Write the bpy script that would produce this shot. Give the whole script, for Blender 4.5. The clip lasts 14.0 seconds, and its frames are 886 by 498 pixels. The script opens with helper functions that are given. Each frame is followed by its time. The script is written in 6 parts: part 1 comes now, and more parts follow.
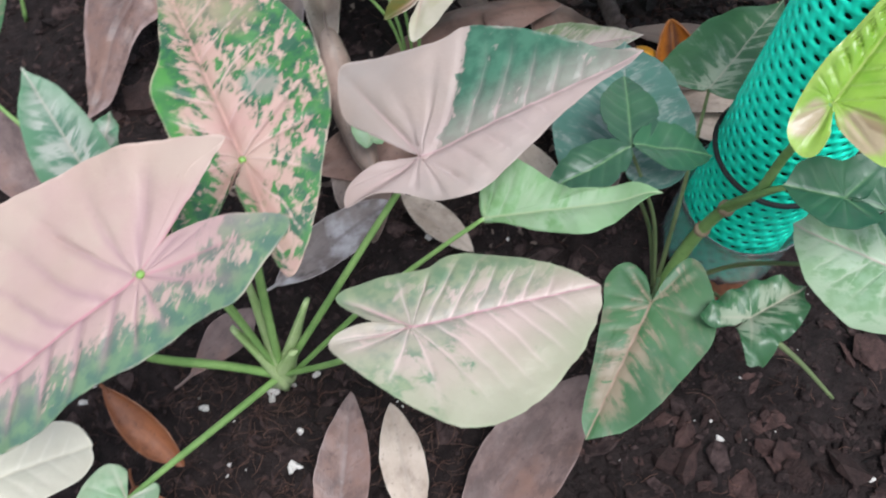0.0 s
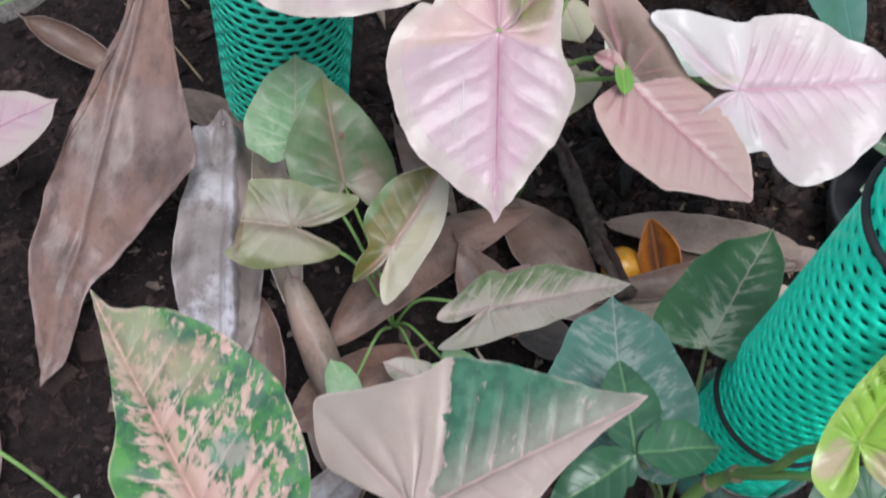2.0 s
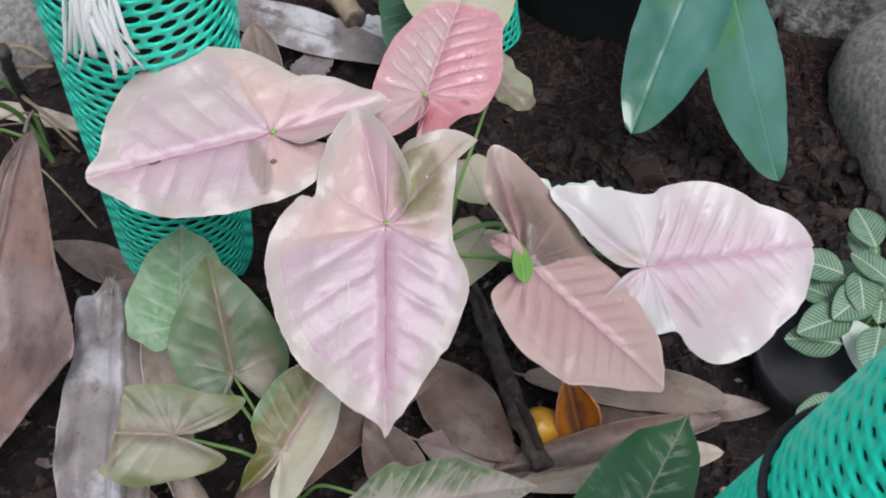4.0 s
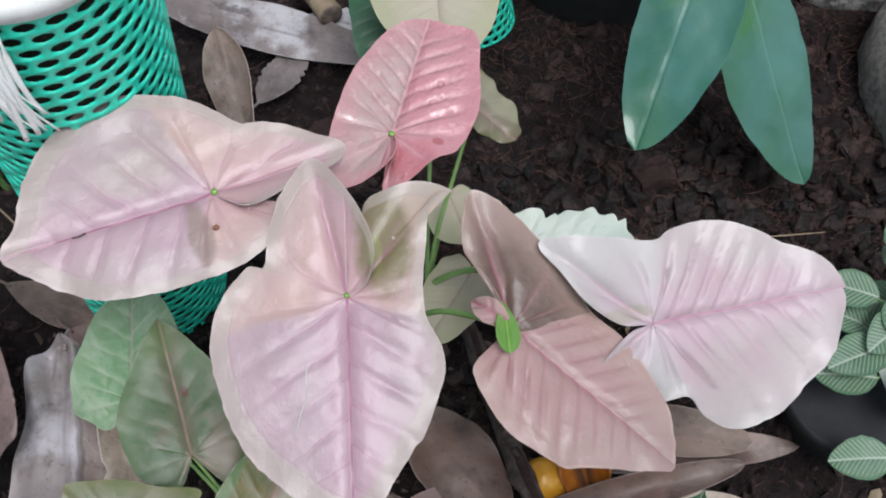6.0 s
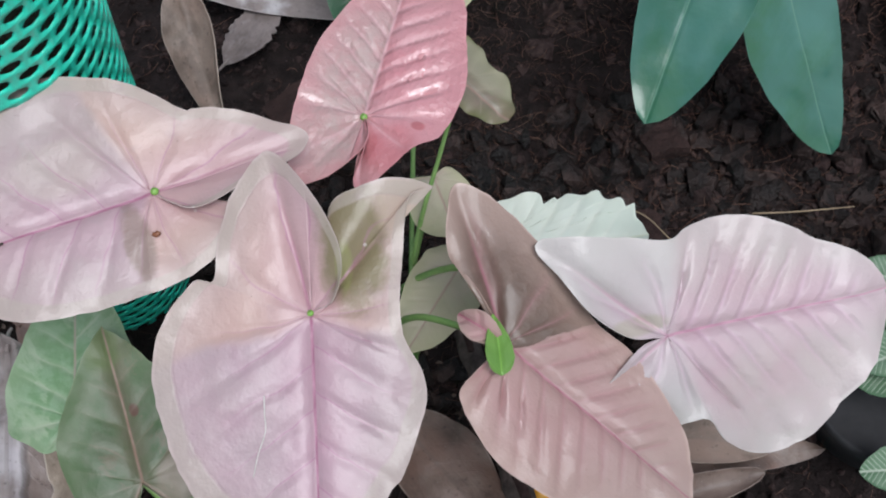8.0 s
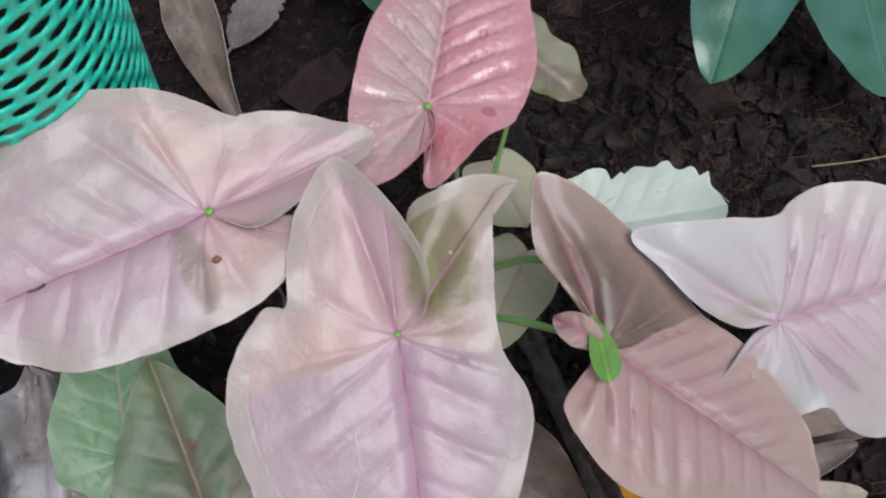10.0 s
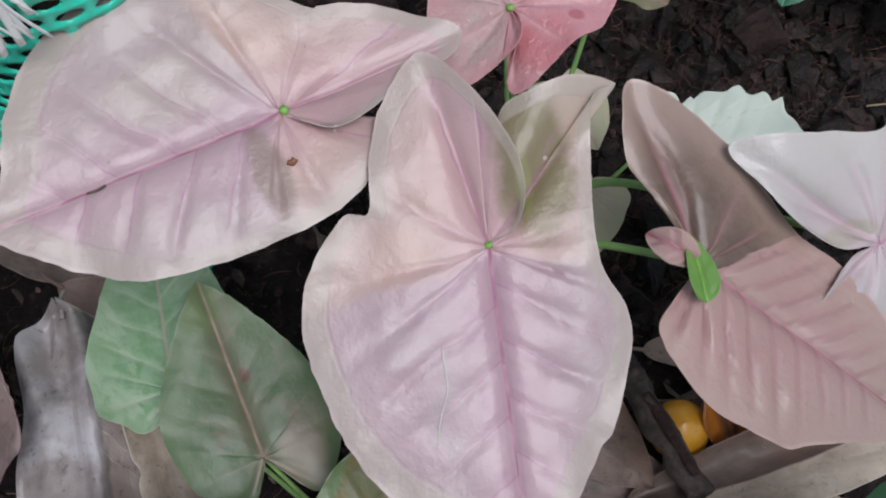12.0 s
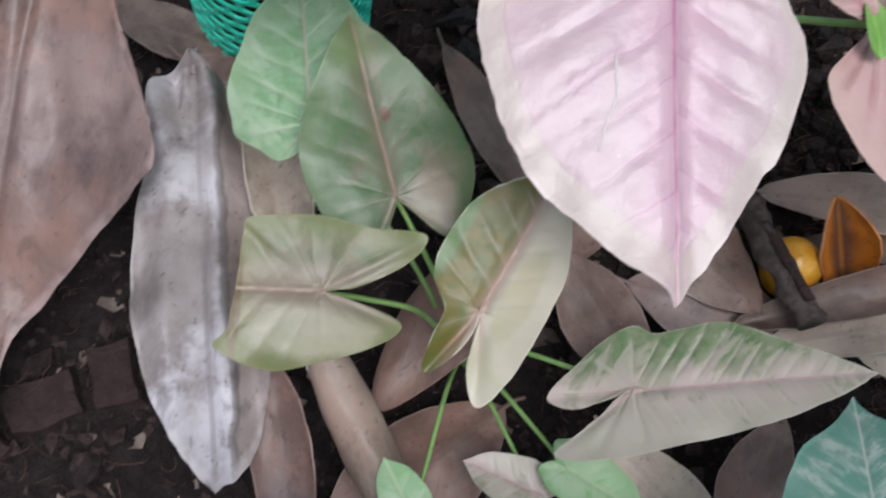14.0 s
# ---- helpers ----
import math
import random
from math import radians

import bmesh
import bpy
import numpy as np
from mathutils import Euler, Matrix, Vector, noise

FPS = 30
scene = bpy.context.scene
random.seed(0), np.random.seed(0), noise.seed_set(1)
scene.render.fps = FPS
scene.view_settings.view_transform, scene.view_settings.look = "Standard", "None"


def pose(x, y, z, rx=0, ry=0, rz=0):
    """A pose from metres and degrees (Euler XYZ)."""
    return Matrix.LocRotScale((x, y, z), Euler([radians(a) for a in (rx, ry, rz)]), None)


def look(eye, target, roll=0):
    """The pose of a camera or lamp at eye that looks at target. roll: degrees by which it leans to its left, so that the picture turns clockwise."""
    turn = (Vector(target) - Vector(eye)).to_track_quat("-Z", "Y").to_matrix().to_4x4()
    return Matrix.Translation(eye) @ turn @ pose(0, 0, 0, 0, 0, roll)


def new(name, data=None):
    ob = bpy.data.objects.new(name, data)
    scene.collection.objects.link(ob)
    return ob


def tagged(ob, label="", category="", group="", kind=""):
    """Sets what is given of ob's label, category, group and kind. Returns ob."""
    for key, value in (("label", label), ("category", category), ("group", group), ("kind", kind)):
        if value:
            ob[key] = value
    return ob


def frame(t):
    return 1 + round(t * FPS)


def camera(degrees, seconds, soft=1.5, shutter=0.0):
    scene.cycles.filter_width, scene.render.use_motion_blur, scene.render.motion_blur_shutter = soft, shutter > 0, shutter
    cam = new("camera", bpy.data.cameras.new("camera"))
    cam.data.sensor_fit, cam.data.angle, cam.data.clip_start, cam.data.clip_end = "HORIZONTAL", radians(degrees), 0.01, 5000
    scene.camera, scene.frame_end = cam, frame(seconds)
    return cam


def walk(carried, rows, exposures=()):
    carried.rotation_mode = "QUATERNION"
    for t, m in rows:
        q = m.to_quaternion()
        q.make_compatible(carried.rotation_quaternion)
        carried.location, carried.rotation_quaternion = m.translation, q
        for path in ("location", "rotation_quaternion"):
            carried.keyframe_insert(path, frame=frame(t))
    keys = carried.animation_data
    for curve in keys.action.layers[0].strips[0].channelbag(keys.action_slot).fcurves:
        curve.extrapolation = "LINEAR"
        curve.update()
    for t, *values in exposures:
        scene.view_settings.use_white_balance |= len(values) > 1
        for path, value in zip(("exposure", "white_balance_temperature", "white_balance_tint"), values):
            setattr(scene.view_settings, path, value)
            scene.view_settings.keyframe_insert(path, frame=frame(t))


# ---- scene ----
cam = camera(43.56, 14.0, soft=2.0, shutter=0.4)
PATH = [
    (0, (0.00529, -0.02313, 0.62551), (0.00563, 0.49840, -0.22773), 0.250),
    (0.5, (0.01511, 0.01545, 0.62132), (0.03802, 0.53263, -0.23426), -0.783),
    (1, (0.01725, 0.05382, 0.63333), (0.05368, 0.57249, -0.22087), -0.323),
    (1.5, (0.00030, 0.08346, 0.64563), (0.03135, 0.60252, -0.20854), -0.991),
    (2, (0.00094, 0.12158, 0.66422), (0.03421, 0.65245, -0.18257), -1.434),
    (2.5, (0.01403, 0.13381, 0.68159), (0.05484, 0.68045, -0.15479), -1.625),
    (3, (0.02775, 0.15112, 0.69081), (0.07068, 0.70777, -0.13883), -1.877),
    (3.5, (0.04357, 0.18935, 0.68591), (0.10072, 0.73671, -0.14903), -0.951),
    (4, (0.04953, 0.22051, 0.68130), (0.11588, 0.75753, -0.15966), -0.597),
    (6.5, (0.09684, 0.32359, 0.64074), (0.12480, 0.80135, -0.23730), -6.118),
    (7, (0.10194, 0.33830, 0.63187), (0.12648, 0.80544, -0.25198), -5.312),
    (9.5, (0.09180, 0.39651, 0.56660), (0.11824, 0.78996, -0.35236), -10.082),
    (10, (0.06537, 0.40862, 0.57234), (0.10640, 0.79826, -0.34771), -8.579),
    (10.5, (0.04882, 0.42919, 0.57150), (0.11933, 0.81947, -0.34649), -4.357),
    (11, (0.02615, 0.41916, 0.55630), (0.09311, 0.79072, -0.36969), -3.194),
    (11.5, (0.02384, 0.40827, 0.54197), (0.08880, 0.77347, -0.38669), -3.825),
    (12, (0.02313, 0.40697, 0.53941), (0.08931, 0.77656, -0.38743), -4.186),
    (12.5, (0.01487, 0.39399, 0.51974), (0.07821, 0.75384, -0.41112), -3.687),
    (13, (0.00175, 0.37556, 0.51174), (0.05765, 0.73760, -0.41875), -3.191),
    (13.5, (-0.00844, 0.35583, 0.50841), (0.03822, 0.72134, -0.42122), -2.918),
    (14, (-0.03063, 0.33498, 0.50483), (0.00235, 0.70264, -0.42455), -1.848),
]
EXPOSURES = [(0.0, 0.76), (0.5, 0.76), (1.5, 0.64), (3.0, 0.50), (4.0, 0.40), (6.5, 0.27), (7.0, 0.25), (9.5, 0.10), (10.0, 0.06), (11.5, -0.04), (12.5, 0.08), (13.0, 0.24), (13.5, 0.45), (14.0, 0.56)]
walk(cam, [(t, look(eye, target, roll)) for t, eye, target, roll in PATH], EXPOSURES)

# ---- light: soft overcast daylight, brightest from high in front ----
world = bpy.data.worlds.new("overcast_sky")
scene.world = world
world.use_nodes = True
wn, wl = world.node_tree.nodes, world.node_tree.links
SUN_ELEV, SUN_ROT = 67.0, 158.0
sky = wn.new("ShaderNodeTexSky")
sky.sky_type = "NISHITA"
sky.sun_disc = False
sky.sun_elevation = radians(SUN_ELEV)
sky.sun_rotation = radians(SUN_ROT)
grey = wn.new("ShaderNodeHueSaturation")
grey.inputs["Saturation"].default_value = 0.45
wl.new(sky.outputs[0], grey.inputs["Color"])
wl.new(grey.outputs[0], wn["Background"].inputs["Color"])
wn["Background"].inputs["Strength"].default_value = 0.14
sun_data = bpy.data.lights.new("sun", "SUN")
sun_data.energy, sun_data.angle, sun_data.color = 2.2, radians(28), (0.95, 0.96, 1.0)
sun = new("sun", sun_data)
az = radians(SUN_ROT)
sun.matrix_world = look(Vector((math.sin(az), math.cos(az), 0)) * math.cos(radians(SUN_ELEV)) * 5 + Vector((0, 0, 5 * math.sin(radians(SUN_ELEV)))), (0, 0, 0))


# ---- materials ----
class Graph:
    """A small builder for node materials."""

    def __init__(self, name):
        self.mat = bpy.data.materials.new(name)
        self.mat.use_nodes = True
        self.tree = self.mat.node_tree
        self.bsdf = self.tree.nodes["Principled BSDF"]
        self.out = self.tree.nodes["Material Output"]

    def put(self, socket, value):
        if isinstance(value, bpy.types.NodeSocket):
            self.tree.links.new(value, socket)
        elif isinstance(value, (tuple, list)) and socket.type == "RGBA":
            socket.default_value = (*value[:3], 1.0)
        else:
            socket.default_value = value

    def math(self, op, a, b=0.0, c=0.0):
        n = self.tree.nodes.new("ShaderNodeMath")
        n.operation = op
        for k, v in enumerate((a, b, c)):
            self.put(n.inputs[k], v)
        return n.outputs[0]

    def step(self, value, low, high, a=0.0, b=1.0):
        n = self.tree.nodes.new("ShaderNodeMapRange")
        n.interpolation_type = "SMOOTHSTEP"
        for k, v in enumerate((value, low, high, a, b)):
            self.put(n.inputs[k], v)
        return n.outputs[0]

    def mix(self, fac, a, b, blend="MIX"):
        n = self.tree.nodes.new("ShaderNodeMix")
        n.data_type, n.blend_type = "RGBA", blend
        self.put(n.inputs[0], fac)
        self.put(n.inputs[6], a)
        self.put(n.inputs[7], b)
        return n.outputs[2]

    def vec(self, x, y, z=0.0):
        n = self.tree.nodes.new("ShaderNodeCombineXYZ")
        for k, v in enumerate((x, y, z)):
            self.put(n.inputs[k], v)
        return n.outputs[0]

    def noise(self, vec, scale, detail=3.0, rough=0.55, distort=0.0):
        n = self.tree.nodes.new("ShaderNodeTexNoise")
        self.put(n.inputs["Vector"], vec)
        for key, v in (("Scale", scale), ("Detail", detail), ("Roughness", rough), ("Distortion", distort)):
            self.put(n.inputs[key], v)
        return n.outputs[0]

    def voronoi(self, vec, scale, feature="F1"):
        n = self.tree.nodes.new("ShaderNodeTexVoronoi")
        n.feature = feature
        self.put(n.inputs["Vector"], vec)
        self.put(n.inputs["Scale"], scale)
        return n.outputs["Distance"]

    def coords(self):
        return self.tree.nodes.new("ShaderNodeTexCoord").outputs["Object"]

    def chance(self):
        return self.tree.nodes.new("ShaderNodeObjectInfo").outputs["Random"]

    def island(self):
        return self.tree.nodes.new("ShaderNodeNewGeometry").outputs["Random Per Island"]

    def leafpos(self):
        a = self.tree.nodes.new("ShaderNodeAttribute")
        a.attribute_name = "leafpos"
        s = self.tree.nodes.new("ShaderNodeSeparateXYZ")
        self.tree.links.new(a.outputs["Vector"], s.inputs[0])
        return s.outputs[0], s.outputs[1], s.outputs[2]

    def field(self, name):
        a = self.tree.nodes.new("ShaderNodeAttribute")
        a.attribute_name = name
        return a.outputs["Fac"]

    def bump(self, height, strength=0.3, distance=0.001):
        n = self.tree.nodes.new("ShaderNodeBump")
        n.inputs["Strength"].default_value = strength
        n.inputs["Distance"].default_value = distance
        self.tree.links.new(height, n.inputs["Height"])
        self.tree.links.new(n.outputs[0], self.bsdf.inputs["Normal"])

    def finish(self, color, rough=0.5, metal=0.0, spec=0.5, thin=0.0, coat=0.0, coat_rough=0.2):
        b = self.bsdf
        self.put(b.inputs["Base Color"], color)
        self.put(b.inputs["Roughness"], rough)
        self.put(b.inputs["Metallic"], metal)
        self.put(b.inputs["Specular IOR Level"], spec)
        self.put(b.inputs["Coat Weight"], coat)
        self.put(b.inputs["Coat Roughness"], coat_rough)
        if thin:
            t = self.tree.nodes.new("ShaderNodeBsdfTranslucent")
            self.put(t.inputs[0], color)
            m = self.tree.nodes.new("ShaderNodeMixShader")
            m.inputs[0].default_value = thin
            self.tree.links.new(b.outputs[0], m.inputs[1])
            self.tree.links.new(t.outputs[0], m.inputs[2])
            self.tree.links.new(m.outputs[0], self.out.inputs[0])
        return self.mat


def leaf_material(name, main, other, patch=None, bias=(-1, 0, 0), rib=None, vein=None, vein_amount=0.5, vein_width=0.12, spacing=11.0, slant=0.75,
                  edge=None, rough=0.42, coat=0.0, grain=1.0, feather=0.0, patch_scale=110.0, stretch=2.2, thin=0.16, blemish=0.5, patch_two=None, half=0.0, reach=0.05, core=None, dots=0.0, ridge=1.0, thread=0.55, margin=None, lobe=None, cut=None, rim_bias=0.0, mid_bias=0.0, broad=0.7, blots_and_shading=(), bump=0.35, core_reach=0.024):
    """A leaf's skin: two flesh tones, side veins and midrib, and for variegated leaves patches of a second colour; the
    peach leaf's patch paints a shaded half.
    """
    g = Graph(name)
    u, v, r = g.leafpos()
    av = g.math("ABSOLUTE", v)
    seed = g.math("MULTIPLY", g.chance(), 7.0)
    flat = g.vec(u, v, seed)
    ear = g.field("lobe_rib")
    along = g.math("SUBTRACT", u, g.math("MULTIPLY", g.math("MULTIPLY", av, slant), g.math("SUBTRACT", 1.0, g.math("MULTIPLY", av, 4.0))))
    color = g.mix(g.step(g.noise(flat, 38.0, 3.0), 0.35, 0.68), main, other)
    drift = g.step(g.noise(g.vec(u, v, g.math("ADD", seed, 3.0)), 17.0, 4.0, 0.6), 0.40, 0.66)
    color = g.mix(g.math("MULTIPLY", drift, 0.35), color, tuple(c * k for c, k in zip(main, (0.86, 0.80, 0.74))))
    wobble = g.math("MULTIPLY", g.math("SUBTRACT", g.noise(flat, 45.0, 2.0), 0.5), 0.5)
    if lobe:
        color = g.mix(g.math("MULTIPLY", g.step(g.math("ADD", g.math("SUBTRACT", u, g.math("MULTIPLY", av, 0.25)), g.math("MULTIPLY", wobble, 0.02)), 0.0045, -0.0015), 0.8), color, lobe)
    fan = g.math("ARCTAN2", g.math("MAXIMUM", g.math("MULTIPLY", along, -1.0), 0.0), g.math("ADD", av, 0.0005))
    runs = g.math("SUBTRACT", g.math("MULTIPLY", g.math("MAXIMUM", along, 0.0), 1000.0 / spacing), g.math("MULTIPLY", fan, 2.2))
    runs = g.math("ADD", runs, g.math("MULTIPLY", g.step(v, -0.0005, 0.0005), 0.4))
    phase = g.math("FRACT", g.math("ADD", runs, wobble))
    near = g.math("MULTIPLY", g.math("ABSOLUTE", g.math("SUBTRACT", phase, 0.5)), 2.0)
    side = g.step(near, 1.0 - vein_width * 2.0, 1.0)
    fade = g.step(r, 0.98, 0.75)
    side = g.math("MULTIPLY", side, fade)
    soft = g.math("MULTIPLY", g.step(near, 0.45, 1.0), fade)
    if patch:
        aniso = g.vec(g.math("MULTIPLY", along, 1.0), g.math("DIVIDE", v, stretch), seed)
        n1 = g.noise(aniso, patch_scale, 6.0, 0.66, 0.4)
        n2 = g.noise(flat, patch_scale * 0.33, 2.0)
        n1 = g.math("ADD", g.math("MULTIPLY", g.math("SUBTRACT", n1, 0.5), 2.1), 0.5)
        total = g.math("ADD", g.math("ADD", n1, g.math("MULTIPLY", g.math("SUBTRACT", n2, 0.5), broad)), bias[0])
        total = g.math("ADD", total, g.math("MULTIPLY", u, bias[1]))
        total = g.math("ADD", total, g.math("MULTIPLY", v, bias[2]))
        total = g.math("SUBTRACT", total, g.math("MULTIPLY", g.math("MULTIPLY", side, g.step(av, 0.03, 0.004)), 0.25))
        if mid_bias:
            total = g.math("SUBTRACT", total, g.math("MULTIPLY", g.step(g.math("ADD", av, g.math("MULTIPLY", wobble, 0.008)), 0.010, 0.002), mid_bias))
        if rim_bias:
            total = g.math("ADD", total, g.math("MULTIPLY", g.math("SUBTRACT", r, 0.5), rim_bias))
        if cut:
            total = g.math("SUBTRACT", total, g.math("MULTIPLY", g.step(g.math("ADD", along, g.math("ADD", g.math("MULTIPLY", wobble, 2.0 * cut[2]), g.math("MULTIPLY", g.math("SUBTRACT", g.noise(flat, 160.0, 4.0, 0.65), 0.5), cut[2]))), cut[0], cut[1]), 3.0))
        if half:
            total = g.math("SUBTRACT", total, g.math("MULTIPLY", g.step(v, 0.0006, -0.0006), half))
        tone = g.mix(g.step(g.noise(flat, 150.0, 4.0), 0.38, 0.62), patch, patch_two or tuple(c * 0.62 for c in patch))
        color = g.mix(g.math("MULTIPLY", g.step(total, 0.33, 0.47), 0.38), color, tone)
        color = g.mix(g.step(total, 0.47, 0.55), color, tone)
    if edge:
        color = g.mix(g.math("MULTIPLY", g.step(g.math("ADD", r, g.math("MULTIPLY", wobble, 0.05)), 0.45, 1.0), 0.55), color, edge)
    if core:
        color = g.mix(g.math("MULTIPLY", g.step(g.math("ADD", av, g.math("MULTIPLY", wobble, 0.5 * core_reach)), core_reach, 0.0), 0.45), color, core)
    # soft oval blots: leaf spots, and on some leaves painted shade and sheen
    for bu, bv, ru, rv, tone, amount in blots_and_shading:
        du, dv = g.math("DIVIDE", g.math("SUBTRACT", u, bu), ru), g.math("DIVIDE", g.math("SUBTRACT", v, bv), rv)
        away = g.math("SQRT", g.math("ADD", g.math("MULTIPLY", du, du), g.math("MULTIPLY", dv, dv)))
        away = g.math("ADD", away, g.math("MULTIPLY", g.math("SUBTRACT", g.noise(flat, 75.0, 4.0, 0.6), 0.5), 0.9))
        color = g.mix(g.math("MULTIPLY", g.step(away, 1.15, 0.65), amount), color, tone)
    if margin:
        band = g.step(g.math("ADD", r, g.math("MULTIPLY", wobble, 0.06)), 0.855, 0.885)
        color = g.mix(g.math("MULTIPLY", band, 0.6), color, margin)
        seam = g.math("MULTIPLY", g.step(g.math("ABSOLUTE", g.math("SUBTRACT", g.math("ADD", r, g.math("MULTIPLY", wobble, 0.06)), 0.87)), 0.013, 0.004), g.step(g.noise(flat, 30.0), 0.4, 0.6))
        color = g.mix(g.math("MULTIPLY", seam, 0.07), color, vein or other)
    if vein:
        inner = g.step(av, reach, reach * 0.12)
        amount = g.math("MULTIPLY", g.math("MULTIPLY", g.math("ADD", g.math("MULTIPLY", side, thread), g.math("MULTIPLY", soft, 1.0 - thread)), vein_amount), inner)
        if feather:
            fine = g.noise(g.vec(along, g.math("DIVIDE", v, 3.0), seed), 260.0, 5.0, 0.7, 0.6)
            wide = g.step(near, 0.35, 1.0)
            cloud = g.math("MULTIPLY", g.step(av, reach, 0.0), g.step(g.noise(flat, 42.0, 3.0), 0.35, 0.7))
            veil = g.step(g.math("ADD", g.math("ADD", fine, g.math("MULTIPLY", wide, 0.14)), g.math("MULTIPLY", cloud, 0.30)), 0.62, 0.76)
            amount = g.math("MAXIMUM", amount, g.math("MULTIPLY", g.math("MULTIPLY", veil, feather), g.math("MULTIPLY", fade, inner)))
        color = g.mix(amount, color, vein)
    if rib:
        width = g.math("MULTIPLY", g.step(u, 0.12, -0.02), 0.0006)
        line = g.step(av, g.math("ADD", width, 0.0005), g.math("MULTIPLY", width, 0.25))
        line = g.math("MULTIPLY", line, g.step(u, -0.004, 0.002))
        color = g.mix(g.math("MULTIPLY", line, 0.75), color, rib)
        branch = g.math("MULTIPLY", g.step(ear, 0.0011, 0.0002), g.step(r, 0.9, 0.3))
        color = g.mix(g.math("MULTIPLY", branch, 0.42), color, rib)
    crease = g.step(av, 0.0022, 0.0)
    specks = g.step(g.noise(flat, 420.0, 2.0, 0.5), 0.70, 0.78)
    color = g.mix(g.math("MULTIPLY", specks, 0.25 * blemish), color, (0.16, 0.09, 0.06))
    stain = g.step(g.noise(flat, 85.0, 4.0, 0.6), 0.58, 0.80)
    color = g.mix(g.math("MULTIPLY", stain, 0.30 * blemish), color, tuple(c * 0.72 for c in other))
    rim = tuple(min(0.85, 1.25 * c + 0.03) for c in (edge or main))
    color = g.mix(g.math("MULTIPLY", g.math("MULTIPLY", g.step(r, 0.972, 0.995), g.step(g.noise(flat, 90.0, 2.0), 0.38, 0.62)), 0.5), color, rim)
    if dots:
        spots = g.math("MULTIPLY", g.step(g.voronoi(g.vec(u, v, g.math("MULTIPLY", seed, 0.01)), 55.0), 0.050, 0.028), g.step(g.noise(flat, 30.0, 2.0), 0.43, 0.47))
        color = g.mix(g.math("MULTIPLY", spots, dots), color, (0.72, 0.68, 0.64))
    fine = g.noise(flat, 900.0, 2.0)
    height = g.math("ADD", g.math("MULTIPLY", fine, 0.25 * grain), g.math("MULTIPLY", g.math("MULTIPLY", soft, g.step(av, 0.05, 0.006)), -0.55 * ridge))
    height = g.math("ADD", height, g.math("MULTIPLY", g.noise(flat, 190.0, 2.0), 0.9 * grain))
    height = g.math("SUBTRACT", height, g.math("MULTIPLY", g.math("MULTIPLY", crease, g.step(u, 0.0, 0.004)), 1.2))
    height = g.math("SUBTRACT", height, g.math("MULTIPLY", g.step(ear, 0.0026, 0.0), g.step(r, 1.0, 0.5)))
    if margin:
        height = g.math("SUBTRACT", height, g.math("MULTIPLY", seam, 0.25))
    g.bump(height, bump, 0.0009)
    return g.finish(color, g.math("ADD", g.math("MULTIPLY", g.noise(flat, 120.0, 3.0), 0.2), rough - 0.1), spec=0.45, thin=thin, coat=coat, coat_rough=0.16)


